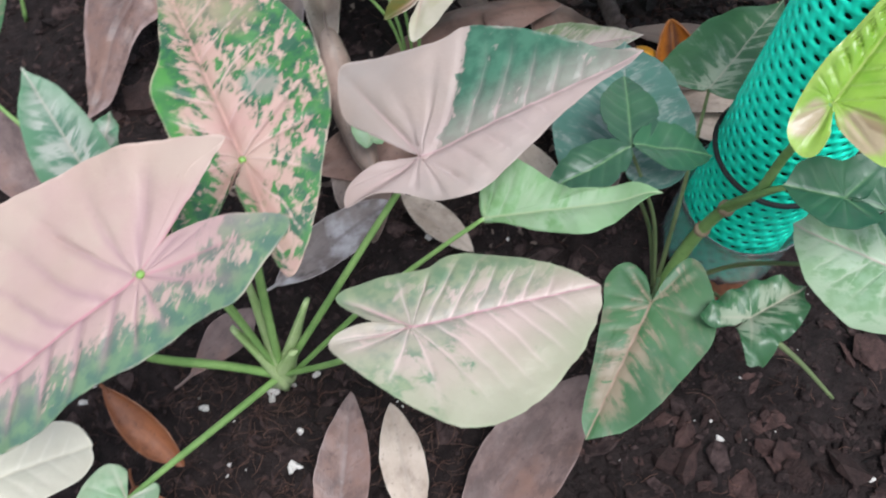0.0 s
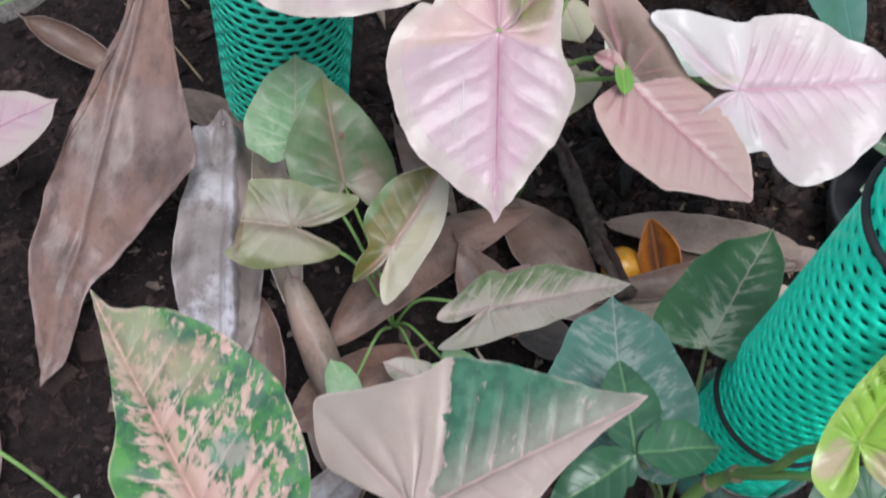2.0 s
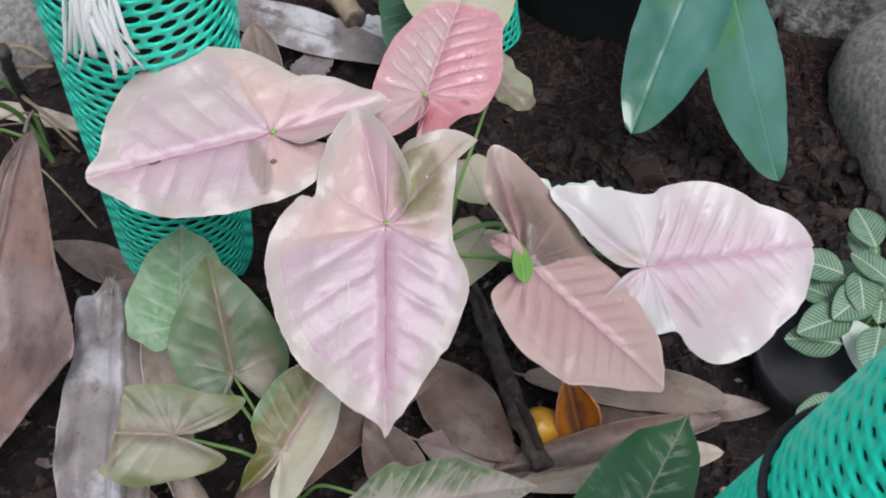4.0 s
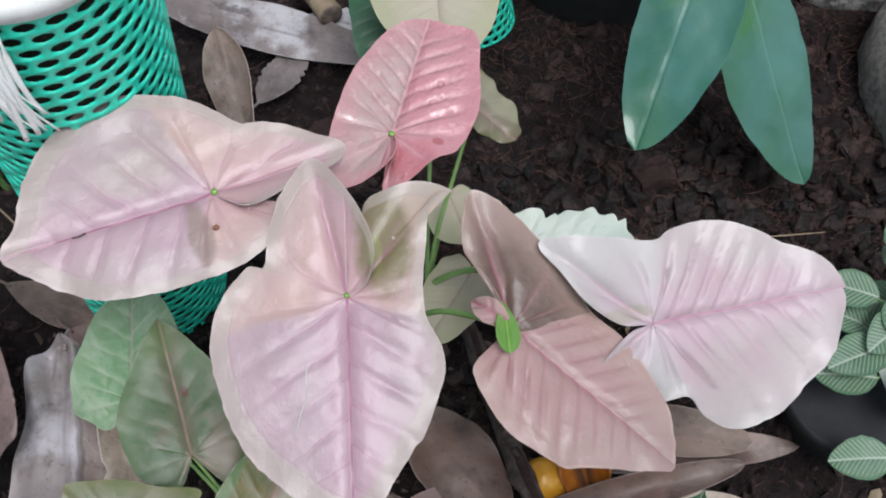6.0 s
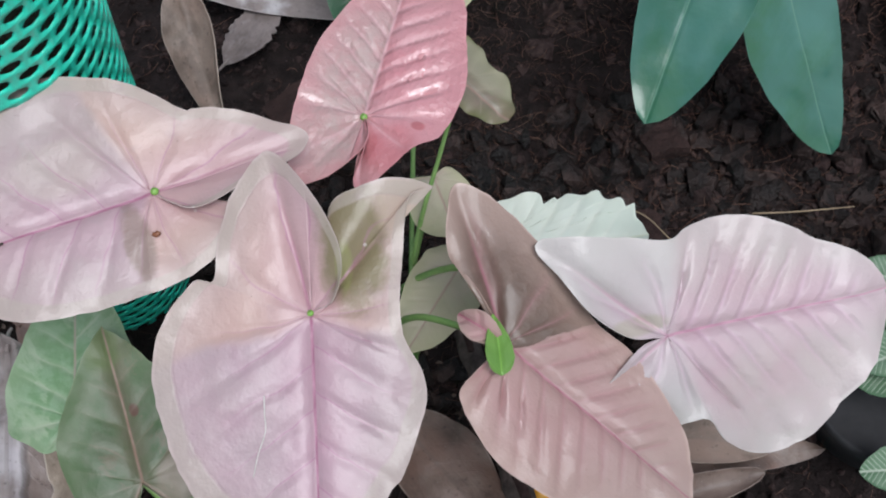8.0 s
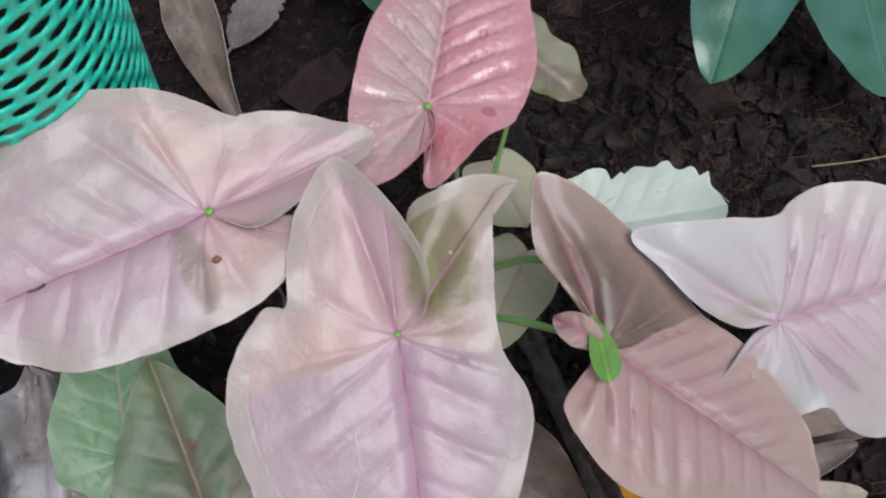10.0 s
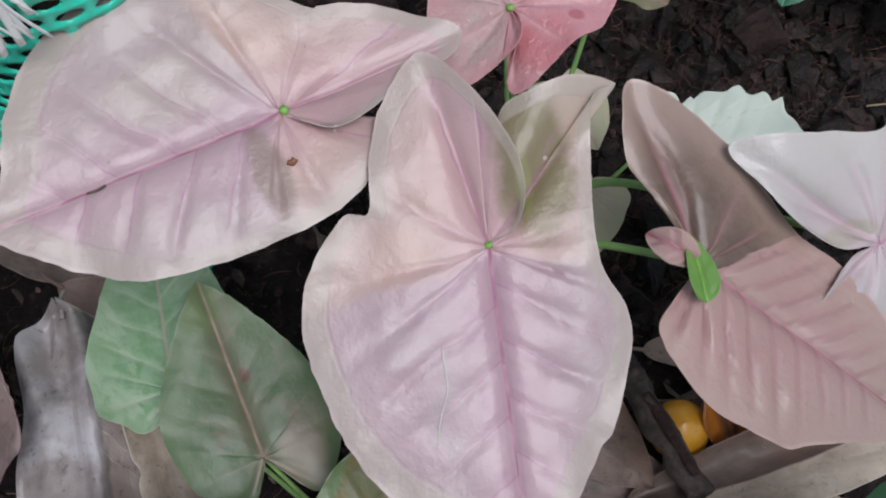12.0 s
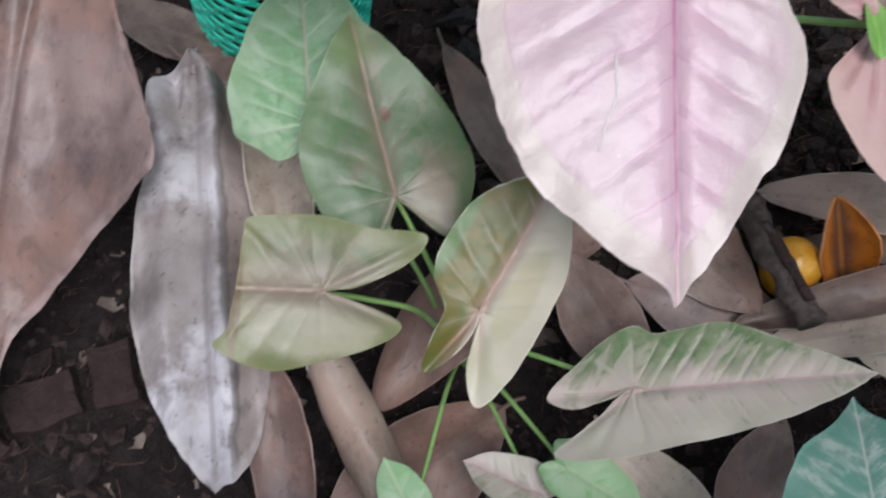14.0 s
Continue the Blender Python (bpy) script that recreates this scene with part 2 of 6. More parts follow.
def dry_material(name, dark, light, streak, rough=0.62, pale=None, rot=0.35, heart=None, warm=None, strip=None):
    """A dead leaf: blotched brown skin, lengthwise fibres, side veins and dark specks."""
    g = Graph(name)
    u, v, r = g.leafpos()
    seed = g.math("MULTIPLY", g.chance(), 9.0)
    flat = g.vec(u, v, seed)
    color = g.mix(g.step(g.noise(flat, 26.0, 5.0, 0.62), 0.32, 0.66), dark, light)
    fibre = g.noise(g.vec(g.math("MULTIPLY", u, 0.16), v, seed), 700.0, 3.0)
    color = g.mix(g.math("MULTIPLY", g.step(fibre, 0.45, 0.7), 0.13), color, streak)
    if warm:
        blush = g.step(g.noise(g.vec(u, v, g.math("ADD", seed, 5.0)), 19.0, 5.0, 0.6), 0.44, 0.62)
        color = g.mix(g.math("MULTIPLY", blush, 0.75), color, warm)
    murk = g.step(g.noise(g.vec(g.math("MULTIPLY", u, 0.7), v, g.math("ADD", seed, 11.0)), 33.0, 6.0, 0.68), 0.50, 0.64)
    color = g.mix(g.math("MULTIPLY", murk, 0.6), color, tuple(c * 0.62 for c in dark))
    if pale:
        color = g.mix(g.math("MULTIPLY", g.step(g.noise(flat, 14.0, 5.0, 0.65), 0.46, 0.6), 0.8), color, pale)
    if strip:
        turn = g.math("ADD", v, g.math("MULTIPLY", g.math("SUBTRACT", g.noise(flat, 22.0, 3.0), 0.5), 0.016))
        color = g.mix(g.math("MULTIPLY", g.step(turn, strip[0] - 0.001, strip[0] + 0.001), 0.85), color, strip[1])
        color = g.mix(g.math("MULTIPLY", g.step(g.math("ABSOLUTE", g.math("SUBTRACT", turn, strip[0])), 0.0024, 0.0008), 0.6), color, tuple(c * 0.4 for c in dark))
    if heart:
        color = g.mix(g.step(g.math("ADD", r, g.math("MULTIPLY", g.noise(flat, 70.0), 0.3)), 0.72, 0.25), color, heart)
    along = g.math("SUBTRACT", u, g.math("MULTIPLY", g.math("ABSOLUTE", v), 0.9))
    phase = g.math("FRACT", g.math("ADD", g.math("MULTIPLY", along, 95.0), g.math("MULTIPLY", g.noise(flat, 25.0, 2.0), 3.0)))
    side = g.step(g.math("MULTIPLY", g.math("ABSOLUTE", g.math("SUBTRACT", phase, 0.5)), 2.0), 0.84, 1.0)
    color = g.mix(g.math("MULTIPLY", side, 0.07), color, streak)
    rib = g.step(g.math("ABSOLUTE", v), 0.0016, 0.0006)
    color = g.mix(g.math("MULTIPLY", rib, 0.5), color, tuple(c * 0.7 for c in light))
    specks = g.step(g.noise(flat, 330.0, 3.0, 0.6), 0.62, 0.70)
    color = g.mix(g.math("MULTIPLY", specks, 0.45), color, tuple(c * 0.25 for c in dark))
    decay = g.step(g.noise(g.vec(g.math("MULTIPLY", u, 0.5), v, seed), 48.0, 5.0, 0.62, 0.5), 0.60, 0.68)
    color = g.mix(g.math("MULTIPLY", decay, rot), color, tuple(c * 0.35 for c in dark))
    dust = g.step(g.noise(flat, 900.0, 1.0), 0.74, 0.8)
    color = g.mix(g.math("MULTIPLY", dust, 0.35), color, (0.5, 0.45, 0.42))
    lip = g.math("MULTIPLY", g.step(r, 0.955, 0.985), g.step(g.noise(flat, 60.0, 2.0), 0.35, 0.6))
    color = g.mix(g.math("MULTIPLY", lip, 0.55), color, tuple(min(0.7, 1.25 * c + 0.05) for c in streak))
    height = g.math("ADD", g.math("MULTIPLY", fibre, 0.16), g.math("ADD", g.math("MULTIPLY", side, 0.06), g.math("MULTIPLY", g.noise(flat, 110.0, 3.0), 0.9)))
    g.bump(height, 0.65, 0.0014)
    return g.finish(color, g.math("ADD", g.math("MULTIPLY", g.noise(flat, 60.0, 3.0), 0.3), rough - 0.15), spec=0.5, thin=0.06)


def plain_material(name, a, b, scale=60.0, rough=0.6, spec=0.4, relief=0.3, distance=0.001, detail=4.0, per_island=0.0, thin=0.0, coat=0.0):
    g = Graph(name)
    at = g.coords()
    color = g.mix(g.step(g.noise(at, scale, detail, 0.6), 0.33, 0.67), a, b)
    if per_island:
        shift = g.step(g.island(), 0.0, 1.0)
        color = g.mix(g.math("MULTIPLY", shift, per_island), color, tuple(c * 0.35 for c in a))
    fine = g.noise(at, scale * 9.0, 3.0, 0.6)
    color = g.mix(g.math("MULTIPLY", g.step(fine, 0.5, 0.75), 0.35), color, tuple(c * 0.55 for c in b))
    g.bump(g.math("ADD", g.math("MULTIPLY", fine, 0.4), g.noise(at, scale * 2.5, 3.0)), relief, distance)
    return g.finish(color, rough, spec=spec, thin=thin, coat=coat)


# first blot: the dark band of shade beside the notch, painted brown
PINK = leaf_material("pink_leaf", (0.455, 0.36, 0.365), (0.455, 0.315, 0.35), blots_and_shading=((0.010, 0.017, 0.0055, 0.019, (0.25, 0.18, 0.14), 0.7), (0.030, -0.020, 0.02, 0.012, (0.49, 0.41, 0.37), 0.5)), rib=(0.34, 0.09, 0.19), vein=(0.40, 0.17, 0.28), vein_amount=0.6, vein_width=0.035, thread=0.92, spacing=17.0, reach=0.042, core=(0.52, 0.31, 0.38), edge=(0.465, 0.375, 0.365), rough=0.4, coat=0.18, dots=0.6, blemish=1.0, grain=1.5, ridge=2.4, margin=(0.445, 0.385, 0.335), lobe=(0.56, 0.375, 0.32), bump=0.45)
# first blot: shade on the overlapped lobe, painted olive into the skin
PINK_OLIVE_SHADE = leaf_material("pink_leaf_with_olive_shade", (0.46, 0.35, 0.38), (0.46, 0.305, 0.362), blots_and_shading=((-0.026, 0.017, 0.027, 0.0135, (0.205, 0.175, 0.085), 0.9), (-0.017, 0.013, 0.010, 0.0032, (0.30, 0.32, 0.12), 0.55), (-0.040, 0.036, 0.014, 0.012, (0.50, 0.41, 0.31), 0.6)), rib=(0.34, 0.09, 0.19), vein=(0.40, 0.17, 0.28), vein_amount=0.6, vein_width=0.035, thread=0.92, spacing=17.0, reach=0.042, core=(0.52, 0.31, 0.38), edge=(0.465, 0.375, 0.365), rough=0.4, coat=0.18, dots=0.6, blemish=1.0, grain=1.5, ridge=2.4, margin=(0.445, 0.385, 0.335), lobe=(0.56, 0.375, 0.32), bump=0.45)
# patch: the shaded half up to the first side vein, painted brown
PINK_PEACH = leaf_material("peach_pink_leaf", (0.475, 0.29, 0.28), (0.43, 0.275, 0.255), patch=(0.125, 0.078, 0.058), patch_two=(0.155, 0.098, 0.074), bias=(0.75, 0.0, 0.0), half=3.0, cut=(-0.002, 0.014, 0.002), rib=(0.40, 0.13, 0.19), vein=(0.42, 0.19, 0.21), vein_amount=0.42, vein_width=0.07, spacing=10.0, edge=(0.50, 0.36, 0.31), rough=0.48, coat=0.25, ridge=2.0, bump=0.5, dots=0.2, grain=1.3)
PINK_PALE = leaf_material("pale_pink_leaf", (0.545, 0.45, 0.45), (0.54, 0.385, 0.42), rib=(0.56, 0.26, 0.37), vein=(0.60, 0.40, 0.50), vein_amount=0.45, vein_width=0.07, spacing=12.0, reach=0.045, core=(0.60, 0.415, 0.48), edge=(0.55, 0.52, 0.49), lobe=(0.54, 0.50, 0.49), rough=0.40, coat=0.15, blemish=0.5, grain=1.3, ridge=3.0, bump=0.5, blots_and_shading=((0.045, -0.044, 0.016, 0.006, (0.55, 0.46, 0.46), 0.6), (-0.012, 0.006, 0.014, 0.004, (0.42, 0.38, 0.28), 0.6)))
PINK_GLOSS = leaf_material("glossy_rose_leaf", (0.61, 0.255, 0.285), (0.62, 0.31, 0.335), patch=(0.50, 0.365, 0.345), patch_two=(0.52, 0.32, 0.315), bias=(0.8, 0.0, 0.0), half=3.0, rib=(0.70, 0.42, 0.44), vein=(0.70, 0.44, 0.46), vein_amount=0.45, vein_width=0.07, spacing=10.0, rough=0.22, coat=1.0, edge=(0.56, 0.25, 0.27), grain=3.2, ridge=2.6, bump=0.6, blots_and_shading=((-0.012, -0.014, 0.012, 0.010, (0.52, 0.14, 0.16), 0.45), (0.0, -0.022, 0.002, 0.003, (0.40, 0.09, 0.10), 0.7)))
MIXED_B = leaf_material("half_green_leaf", (0.43, 0.35, 0.31), (0.37, 0.315, 0.285), patch=(0.06, 0.175, 0.11), patch_two=(0.035, 0.12, 0.075), bias=(0.2, 2.0, 1.5), broad=0.9, cut=(0.0105, 0.008, 0.015), half=0.95, rib=(0.50, 0.33, 0.33), vein=(0.55, 0.43, 0.41), vein_amount=0.3, vein_width=0.06, ridge=2.2, spacing=14.0, patch_scale=190.0, stretch=1.3, bump=0.5, core=(0.47, 0.34, 0.32))
MIXED_C = leaf_material("cream_pink_leaf", (0.48, 0.405, 0.345), (0.41, 0.375, 0.295), patch=(0.12, 0.225, 0.135), patch_two=(0.25, 0.31, 0.19), bias=(0.15, -8.0, 9.0), broad=1.1, rib=(0.54, 0.26, 0.31), vein=(0.68, 0.54, 0.50), vein_amount=0.6, vein_width=0.08, core=(0.58, 0.40, 0.40), spacing=11.0, ridge=2.2, edge=(0.28, 0.33, 0.20), patch_scale=130.0, stretch=1.3, bump=0.5)
# broad dark veins: vein colour plus the brown shade of the folds
MIXED_A = leaf_material("pink_and_green_leaf", (0.50, 0.385, 0.32), (0.48, 0.34, 0.30), patch=(0.15, 0.25, 0.14), patch_two=(0.085, 0.165, 0.12), bias=(-0.04, 1.5, 4.0), rim_bias=0.75, mid_bias=0.5, broad=0.7, rib=(0.52, 0.22, 0.27), vein=(0.36, 0.22, 0.24), vein_amount=0.6, thread=0.35, core=(0.50, 0.31, 0.33), half=0.7, ridge=2.4, spacing=17.0, patch_scale=230.0, stretch=1.2, bump=0.5)
MIXED_E = leaf_material("speckled_leaf", (0.48, 0.33, 0.27), (0.48, 0.285, 0.25), patch=(0.045, 0.185, 0.045), patch_two=(0.020, 0.095, 0.048), bias=(-0.03, 0.4, 2.0), rim_bias=0.45, mid_bias=0.18, broad=1.0, rib=(0.55, 0.33, 0.28), vein=(0.60, 0.45, 0.42), vein_amount=0.3, thread=0.95, vein_width=0.06, spacing=17.0, patch_scale=215.0, stretch=1.15, rough=0.5, bump=0.5, ridge=1.8, blots_and_shading=((0.092, -0.006, 0.030, 0.016, (0.36, 0.285, 0.20), 0.55), (0.070, -0.022, 0.013, 0.012, (0.40, 0.29, 0.21), 0.5), (0.055, 0.026, 0.050, 0.012, (0.10, 0.34, 0.055), 0.35), (0.030, -0.020, 0.009, 0.010, (0.10, 0.20, 0.155), 0.6)))
GREEN_VEIN = leaf_material("white_veined_green_leaf", (0.078, 0.185, 0.145), (0.055, 0.145, 0.11), rib=(0.34, 0.35, 0.31), vein=(0.26, 0.33, 0.295), vein_amount=0.5, vein_width=0.07, spacing=10.0, feather=0.75, reach=0.030, rough=0.38, coat=0.04, patch=(0.22, 0.28, 0.245), patch_two=(0.10, 0.17, 0.14), bias=(-0.10, 0, 0), patch_scale=150.0)
GREEN_CLOUD = leaf_material("white_clouded_leaf", (0.08, 0.19, 0.12), (0.06, 0.15, 0.10), rib=(0.42, 0.40, 0.34), vein=(0.40, 0.42, 0.37), vein_amount=0.2, spacing=12.0, feather=0.9, reach=0.03, patch=(0.36, 0.40, 0.35), patch_two=(0.24, 0.31, 0.25), bias=(-0.02, 0, -12.0), patch_scale=90.0, edge=(0.10, 0.24, 0.12))
GREEN_FRESH = leaf_material("fresh_green_leaf", (0.044, 0.132, 0.052), (0.028, 0.1, 0.04), rib=(0.368, 0.352, 0.272), vein=(0.288, 0.336, 0.24), vein_amount=0.4, vein_width=0.06, spacing=12.0, feather=0.9, reach=0.020, rough=0.36, coat=0.05, patch=(0.15, 0.22, 0.15), patch_two=(0.07, 0.15, 0.08), bias=(-0.20, -2.0, 0), patch_scale=100.0)
GREEN_PINKVEIN = leaf_material("pink_veined_green_leaf", (0.0585, 0.156, 0.0624), (0.039, 0.113, 0.0507), rib=(0.312, 0.203, 0.148), vein=(0.265, 0.211, 0.148), vein_amount=0.35, vein_width=0.08, spacing=13.0, feather=0.95, reach=0.022, rough=0.5, coat=0.04, patch=(0.156, 0.164, 0.101), patch_two=(0.0858, 0.14, 0.0702), bias=(-0.16, 0, 0), patch_scale=110.0)
GREEN_DARK = leaf_material("dark_green_leaf", (0.042, 0.125, 0.062), (0.028, 0.085, 0.050), rib=(0.144, 0.27, 0.126), vein=(0.108, 0.216, 0.117), vein_amount=0.2, ridge=1.3, spacing=9.0, rough=0.36, coat=0.08)
OLIVE = leaf_material("olive_green_leaf", (0.150, 0.135, 0.086), (0.100, 0.122, 0.066), patch=(0.056, 0.115, 0.044), patch_two=(0.09, 0.128, 0.068), bias=(0.02, 0, 0), broad=1.6, patch_scale=55.0, stretch=1.2, rib=(0.28, 0.17, 0.13), vein=(0.25, 0.24, 0.17), vein_amount=0.2, vein_width=0.06, spacing=15.0, core=(0.20, 0.15, 0.115), edge=(0.12, 0.185, 0.085), ridge=0.8, bump=0.3, blots_and_shading=((0.031, -0.004, 0.0030, 0.0022, (0.13, 0.055, 0.045), 0.85), (0.062, 0.003, 0.013, 0.010, (0.135, 0.20, 0.07), 0.6), (-0.006, -0.013, 0.014, 0.010, (0.30, 0.245, 0.20), 0.6)), core_reach=0.010)
OLIVE_PALE = leaf_material("pale_olive_leaf", (0.40, 0.36, 0.315), (0.32, 0.32, 0.24), rib=(0.416, 0.262, 0.278), vein=(0.42, 0.40, 0.32), vein_amount=0.45, spacing=8.0, patch=(0.12, 0.185, 0.085), patch_two=(0.20, 0.235, 0.14), bias=(-0.14, 0, 18.0), half=0.0, patch_scale=140.0, ridge=1.4, core=(0.52, 0.40, 0.385), broad=1.2, core_reach=0.013)
OLIVE_YELLOW = leaf_material("yellowish_olive_leaf", (0.168, 0.155, 0.105), (0.125, 0.138, 0.072), rib=(0.30, 0.20, 0.165), vein=(0.36, 0.325, 0.235), vein_amount=0.2, vein_width=0.08, spacing=11.0, core=(0.28, 0.205, 0.175), edge=(0.15, 0.165, 0.05), patch=(0.080, 0.11, 0.046), patch_two=(0.165, 0.14, 0.10), bias=(-0.06, 0, -6.0), broad=1.5, patch_scale=42.0, ridge=0.8, bump=0.3, blots_and_shading=((0.004, 0.014, 0.024, 0.010, (0.37, 0.345, 0.255), 0.6), (0.0285, 0.0, 0.0026, 0.03, (0.12, 0.07, 0.035), 0.7)), core_reach=0.014)
OLIVE_HALF = leaf_material("half_cream_olive_leaf", (0.53, 0.485, 0.395), (0.43, 0.41, 0.295), rib=(0.38, 0.22, 0.20), vein=(0.47, 0.41, 0.36), vein_amount=0.2, vein_width=0.08, spacing=11.0, core=(0.47, 0.34, 0.295), patch=(0.14, 0.108, 0.022), patch_two=(0.095, 0.105, 0.024), bias=(0.5, 0, 0), half=1.4, broad=1.0, patch_scale=60.0, ridge=0.9, bump=0.3, blots_and_shading=((0.018, 0.021, 0.022, 0.0045, (0.085, 0.16, 0.055), 0.85), (0.010, -0.010, 0.02, 0.006, (0.34, 0.31, 0.16), 0.4)), core_reach=0.005)
MINT = leaf_material("pale_mint_leaf", (0.38, 0.48, 0.35), (0.30, 0.41, 0.265), rib=(0.44, 0.34, 0.30), vein=(0.40, 0.46, 0.34), vein_amount=0.5, vein_width=0.09, spacing=13.0, patch=(0.17, 0.305, 0.155), patch_two=(0.24, 0.37, 0.23), bias=(-0.02, 0, 0), broad=1.4, patch_scale=60.0, stretch=1.0, edge=(0.24, 0.33, 0.20), ridge=1.6, bump=0.45)
LIGHT_GREEN = leaf_material("light_green_leaf", (0.368, 0.493, 0.332), (0.285, 0.422, 0.247), rib=(0.368, 0.458, 0.266), vein=(0.331, 0.44, 0.285), vein_amount=0.3, spacing=11.0, edge=(0.184, 0.334, 0.152), patch=(0.19, 0.355, 0.155), patch_two=(0.27, 0.43, 0.24), bias=(-0.08, 0, 0), patch_scale=80.0, broad=1.2)
LIME = leaf_material("lime_green_leaf", (0.20, 0.40, 0.030), (0.32, 0.52, 0.065), rib=(0.391, 0.493, 0.119), vein=(0.323, 0.476, 0.102), vein_amount=0.5, vein_width=0.1, spacing=8.0, edge=(0.42, 0.56, 0.14), blots_and_shading=((-0.012, 0.004, 0.010, 0.006, (0.50, 0.36, 0.27), 0.85), (-0.004, -0.017, 0.009, 0.012, (0.52, 0.37, 0.27), 0.85), (0.002, -0.020, 0.003, 0.010, (0.20, 0.12, 0.05), 0.6), (0.045, -0.008, 0.008, 0.004, (0.42, 0.36, 0.16), 0.7)), rough=0.3, coat=0.3, thin=0.3, ridge=1.3, bump=0.6)
CREAM_OLIVE = leaf_material("creamy_olive_leaf", (0.52, 0.47, 0.37), (0.43, 0.41, 0.29), rib=(0.40, 0.28, 0.24), vein=(0.46, 0.40, 0.31), vein_amount=0.3, spacing=8.0, edge=(0.42, 0.42, 0.25))
BRIGHT_GREEN = leaf_material("bright_green_leaf", (0.20, 0.38, 0.09), (0.15, 0.31, 0.07), rib=(0.25, 0.48, 0.1), blemish=0.1, rough=0.35, coat=0.2)
WHITE_LEAF = leaf_material("whitish_leaf", (0.68, 0.74, 0.68), (0.60, 0.68, 0.60), rib=(0.56, 0.62, 0.46), vein=(0.70, 0.72, 0.64), vein_amount=0.4, edge=(0.60, 0.66, 0.58), blemish=0.2)
CREAM_LEAF = leaf_material("cream_leaf", (0.58, 0.55, 0.45), (0.52, 0.50, 0.40), rib=(0.6, 0.56, 0.44), vein=(0.74, 0.7, 0.6), vein_amount=0.3, blemish=0.2)
# second blot: the bluish gloss sheen, painted as a paler patch
TEAL = leaf_material("teal_leaf", (0.055, 0.185, 0.145), (0.038, 0.16, 0.085), rib=(0.149, 0.319, 0.227), vein=(0.0967, 0.258, 0.185), vein_amount=0.07, spacing=12.0, rough=0.36, coat=0.5, blemish=0.3, ridge=0.12, thin=0.2, blots_and_shading=((0.020, -0.012, 0.050, 0.030, (0.045, 0.19, 0.035), 0.7), (0.075, 0.010, 0.045, 0.016, (0.095, 0.25, 0.215), 0.5)))
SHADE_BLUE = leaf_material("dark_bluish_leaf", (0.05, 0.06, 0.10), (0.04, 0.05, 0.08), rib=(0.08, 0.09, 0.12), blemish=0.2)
NET_LEAF = leaf_material("net_veined_leaf", (0.10, 0.20, 0.11), (0.08, 0.165, 0.09), rib=(0.5, 0.56, 0.46), vein=(0.46, 0.54, 0.44), vein_amount=0.8, vein_width=0.10, spacing=2.6, slant=0.8, feather=0.15, rough=0.5, blemish=0.1)
STALK = plain_material("green_stalk", (0.265, 0.44, 0.145), (0.19, 0.35, 0.105), 50.0, 0.4, 0.5, 0.15, thin=0.1, coat=0.1)
STALK_DULL = plain_material("dull_green_stalk", (0.156, 0.204, 0.09), (0.12, 0.162, 0.072), 50.0, 0.5, 0.4, 0.2, thin=0.1)
DRY_BROWN = dry_material("brown_dry_leaf", (0.085, 0.057, 0.046), (0.205, 0.148, 0.124), (0.26, 0.195, 0.168), rough=0.48, warm=(0.19, 0.112, 0.088))
DRY_MAUVE = dry_material("mauve_brown_dry_leaf", (0.105, 0.068, 0.062), (0.215, 0.148, 0.136), (0.27, 0.185, 0.172), rough=0.48, warm=(0.215, 0.120, 0.092))
DRY_DARK = dry_material("blackened_dry_leaf", (0.035, 0.028, 0.026), (0.10, 0.082, 0.076), (0.14, 0.12, 0.11), rough=0.5)
DRY_TAN = dry_material("tan_dry_leaf", (0.33, 0.255, 0.20), (0.52, 0.43, 0.355), (0.55, 0.465, 0.40), rough=0.55)
DRY_GREY = dry_material("grey_dry_leaf", (0.130, 0.102, 0.094), (0.245, 0.205, 0.195), (0.34, 0.29, 0.285), pale=(0.54, 0.52, 0.54), rough=0.42, rot=0.6)
DRY_SILVER = dry_material("silvery_dry_leaf", (0.170, 0.138, 0.132), (0.33, 0.29, 0.285), (0.42, 0.37, 0.37), pale=(0.55, 0.52, 0.555), rough=0.40, rot=0.5, strip=(0.009, (0.24, 0.185, 0.165)))
DRY_UMBER = dry_material("umber_dry_leaf", (0.098, 0.056, 0.043), (0.200, 0.122, 0.098), (0.25, 0.165, 0.138), rough=0.50, warm=(0.225, 0.125, 0.096))
DRY_FAWN = dry_material("fawn_dry_leaf", (0.155, 0.112, 0.088), (0.290, 0.222, 0.182), (0.36, 0.285, 0.24), rough=0.52, warm=(0.27, 0.18, 0.142))
DRY_RUST = dry_material("rusty_dry_leaf", (0.128, 0.04, 0.016), (0.272, 0.096, 0.04), (0.24, 0.112, 0.064), rough=0.5)
ORANGE_DRY = dry_material("orange_dry_petal", (0.30, 0.085, 0.016), (0.62, 0.21, 0.02), (0.30, 0.12, 0.05), rough=0.45, heart=(0.12, 0.045, 0.022))
SHEATH = plain_material("pale_sheath", (0.42, 0.52, 0.26), (0.30, 0.44, 0.17), 50.0, 0.45, 0.4, 0.2, thin=0.1)
STRAW = plain_material("pale_straw", (0.34, 0.26, 0.17), (0.24, 0.18, 0.12), 80.0, 0.7, 0.3, 0.3)
SOIL = plain_material("dark_soil", (0.0125, 0.0088, 0.0085), (0.028, 0.0198, 0.019), 90.0, 0.9, 0.2, 1.0, 0.005, 8.0)
BARK = plain_material("bark_chunk", (0.020, 0.0115, 0.0112), (0.078, 0.050, 0.047), 190.0, 0.85, 0.25, 1.0, 0.002, 6.0, per_island=0.9)
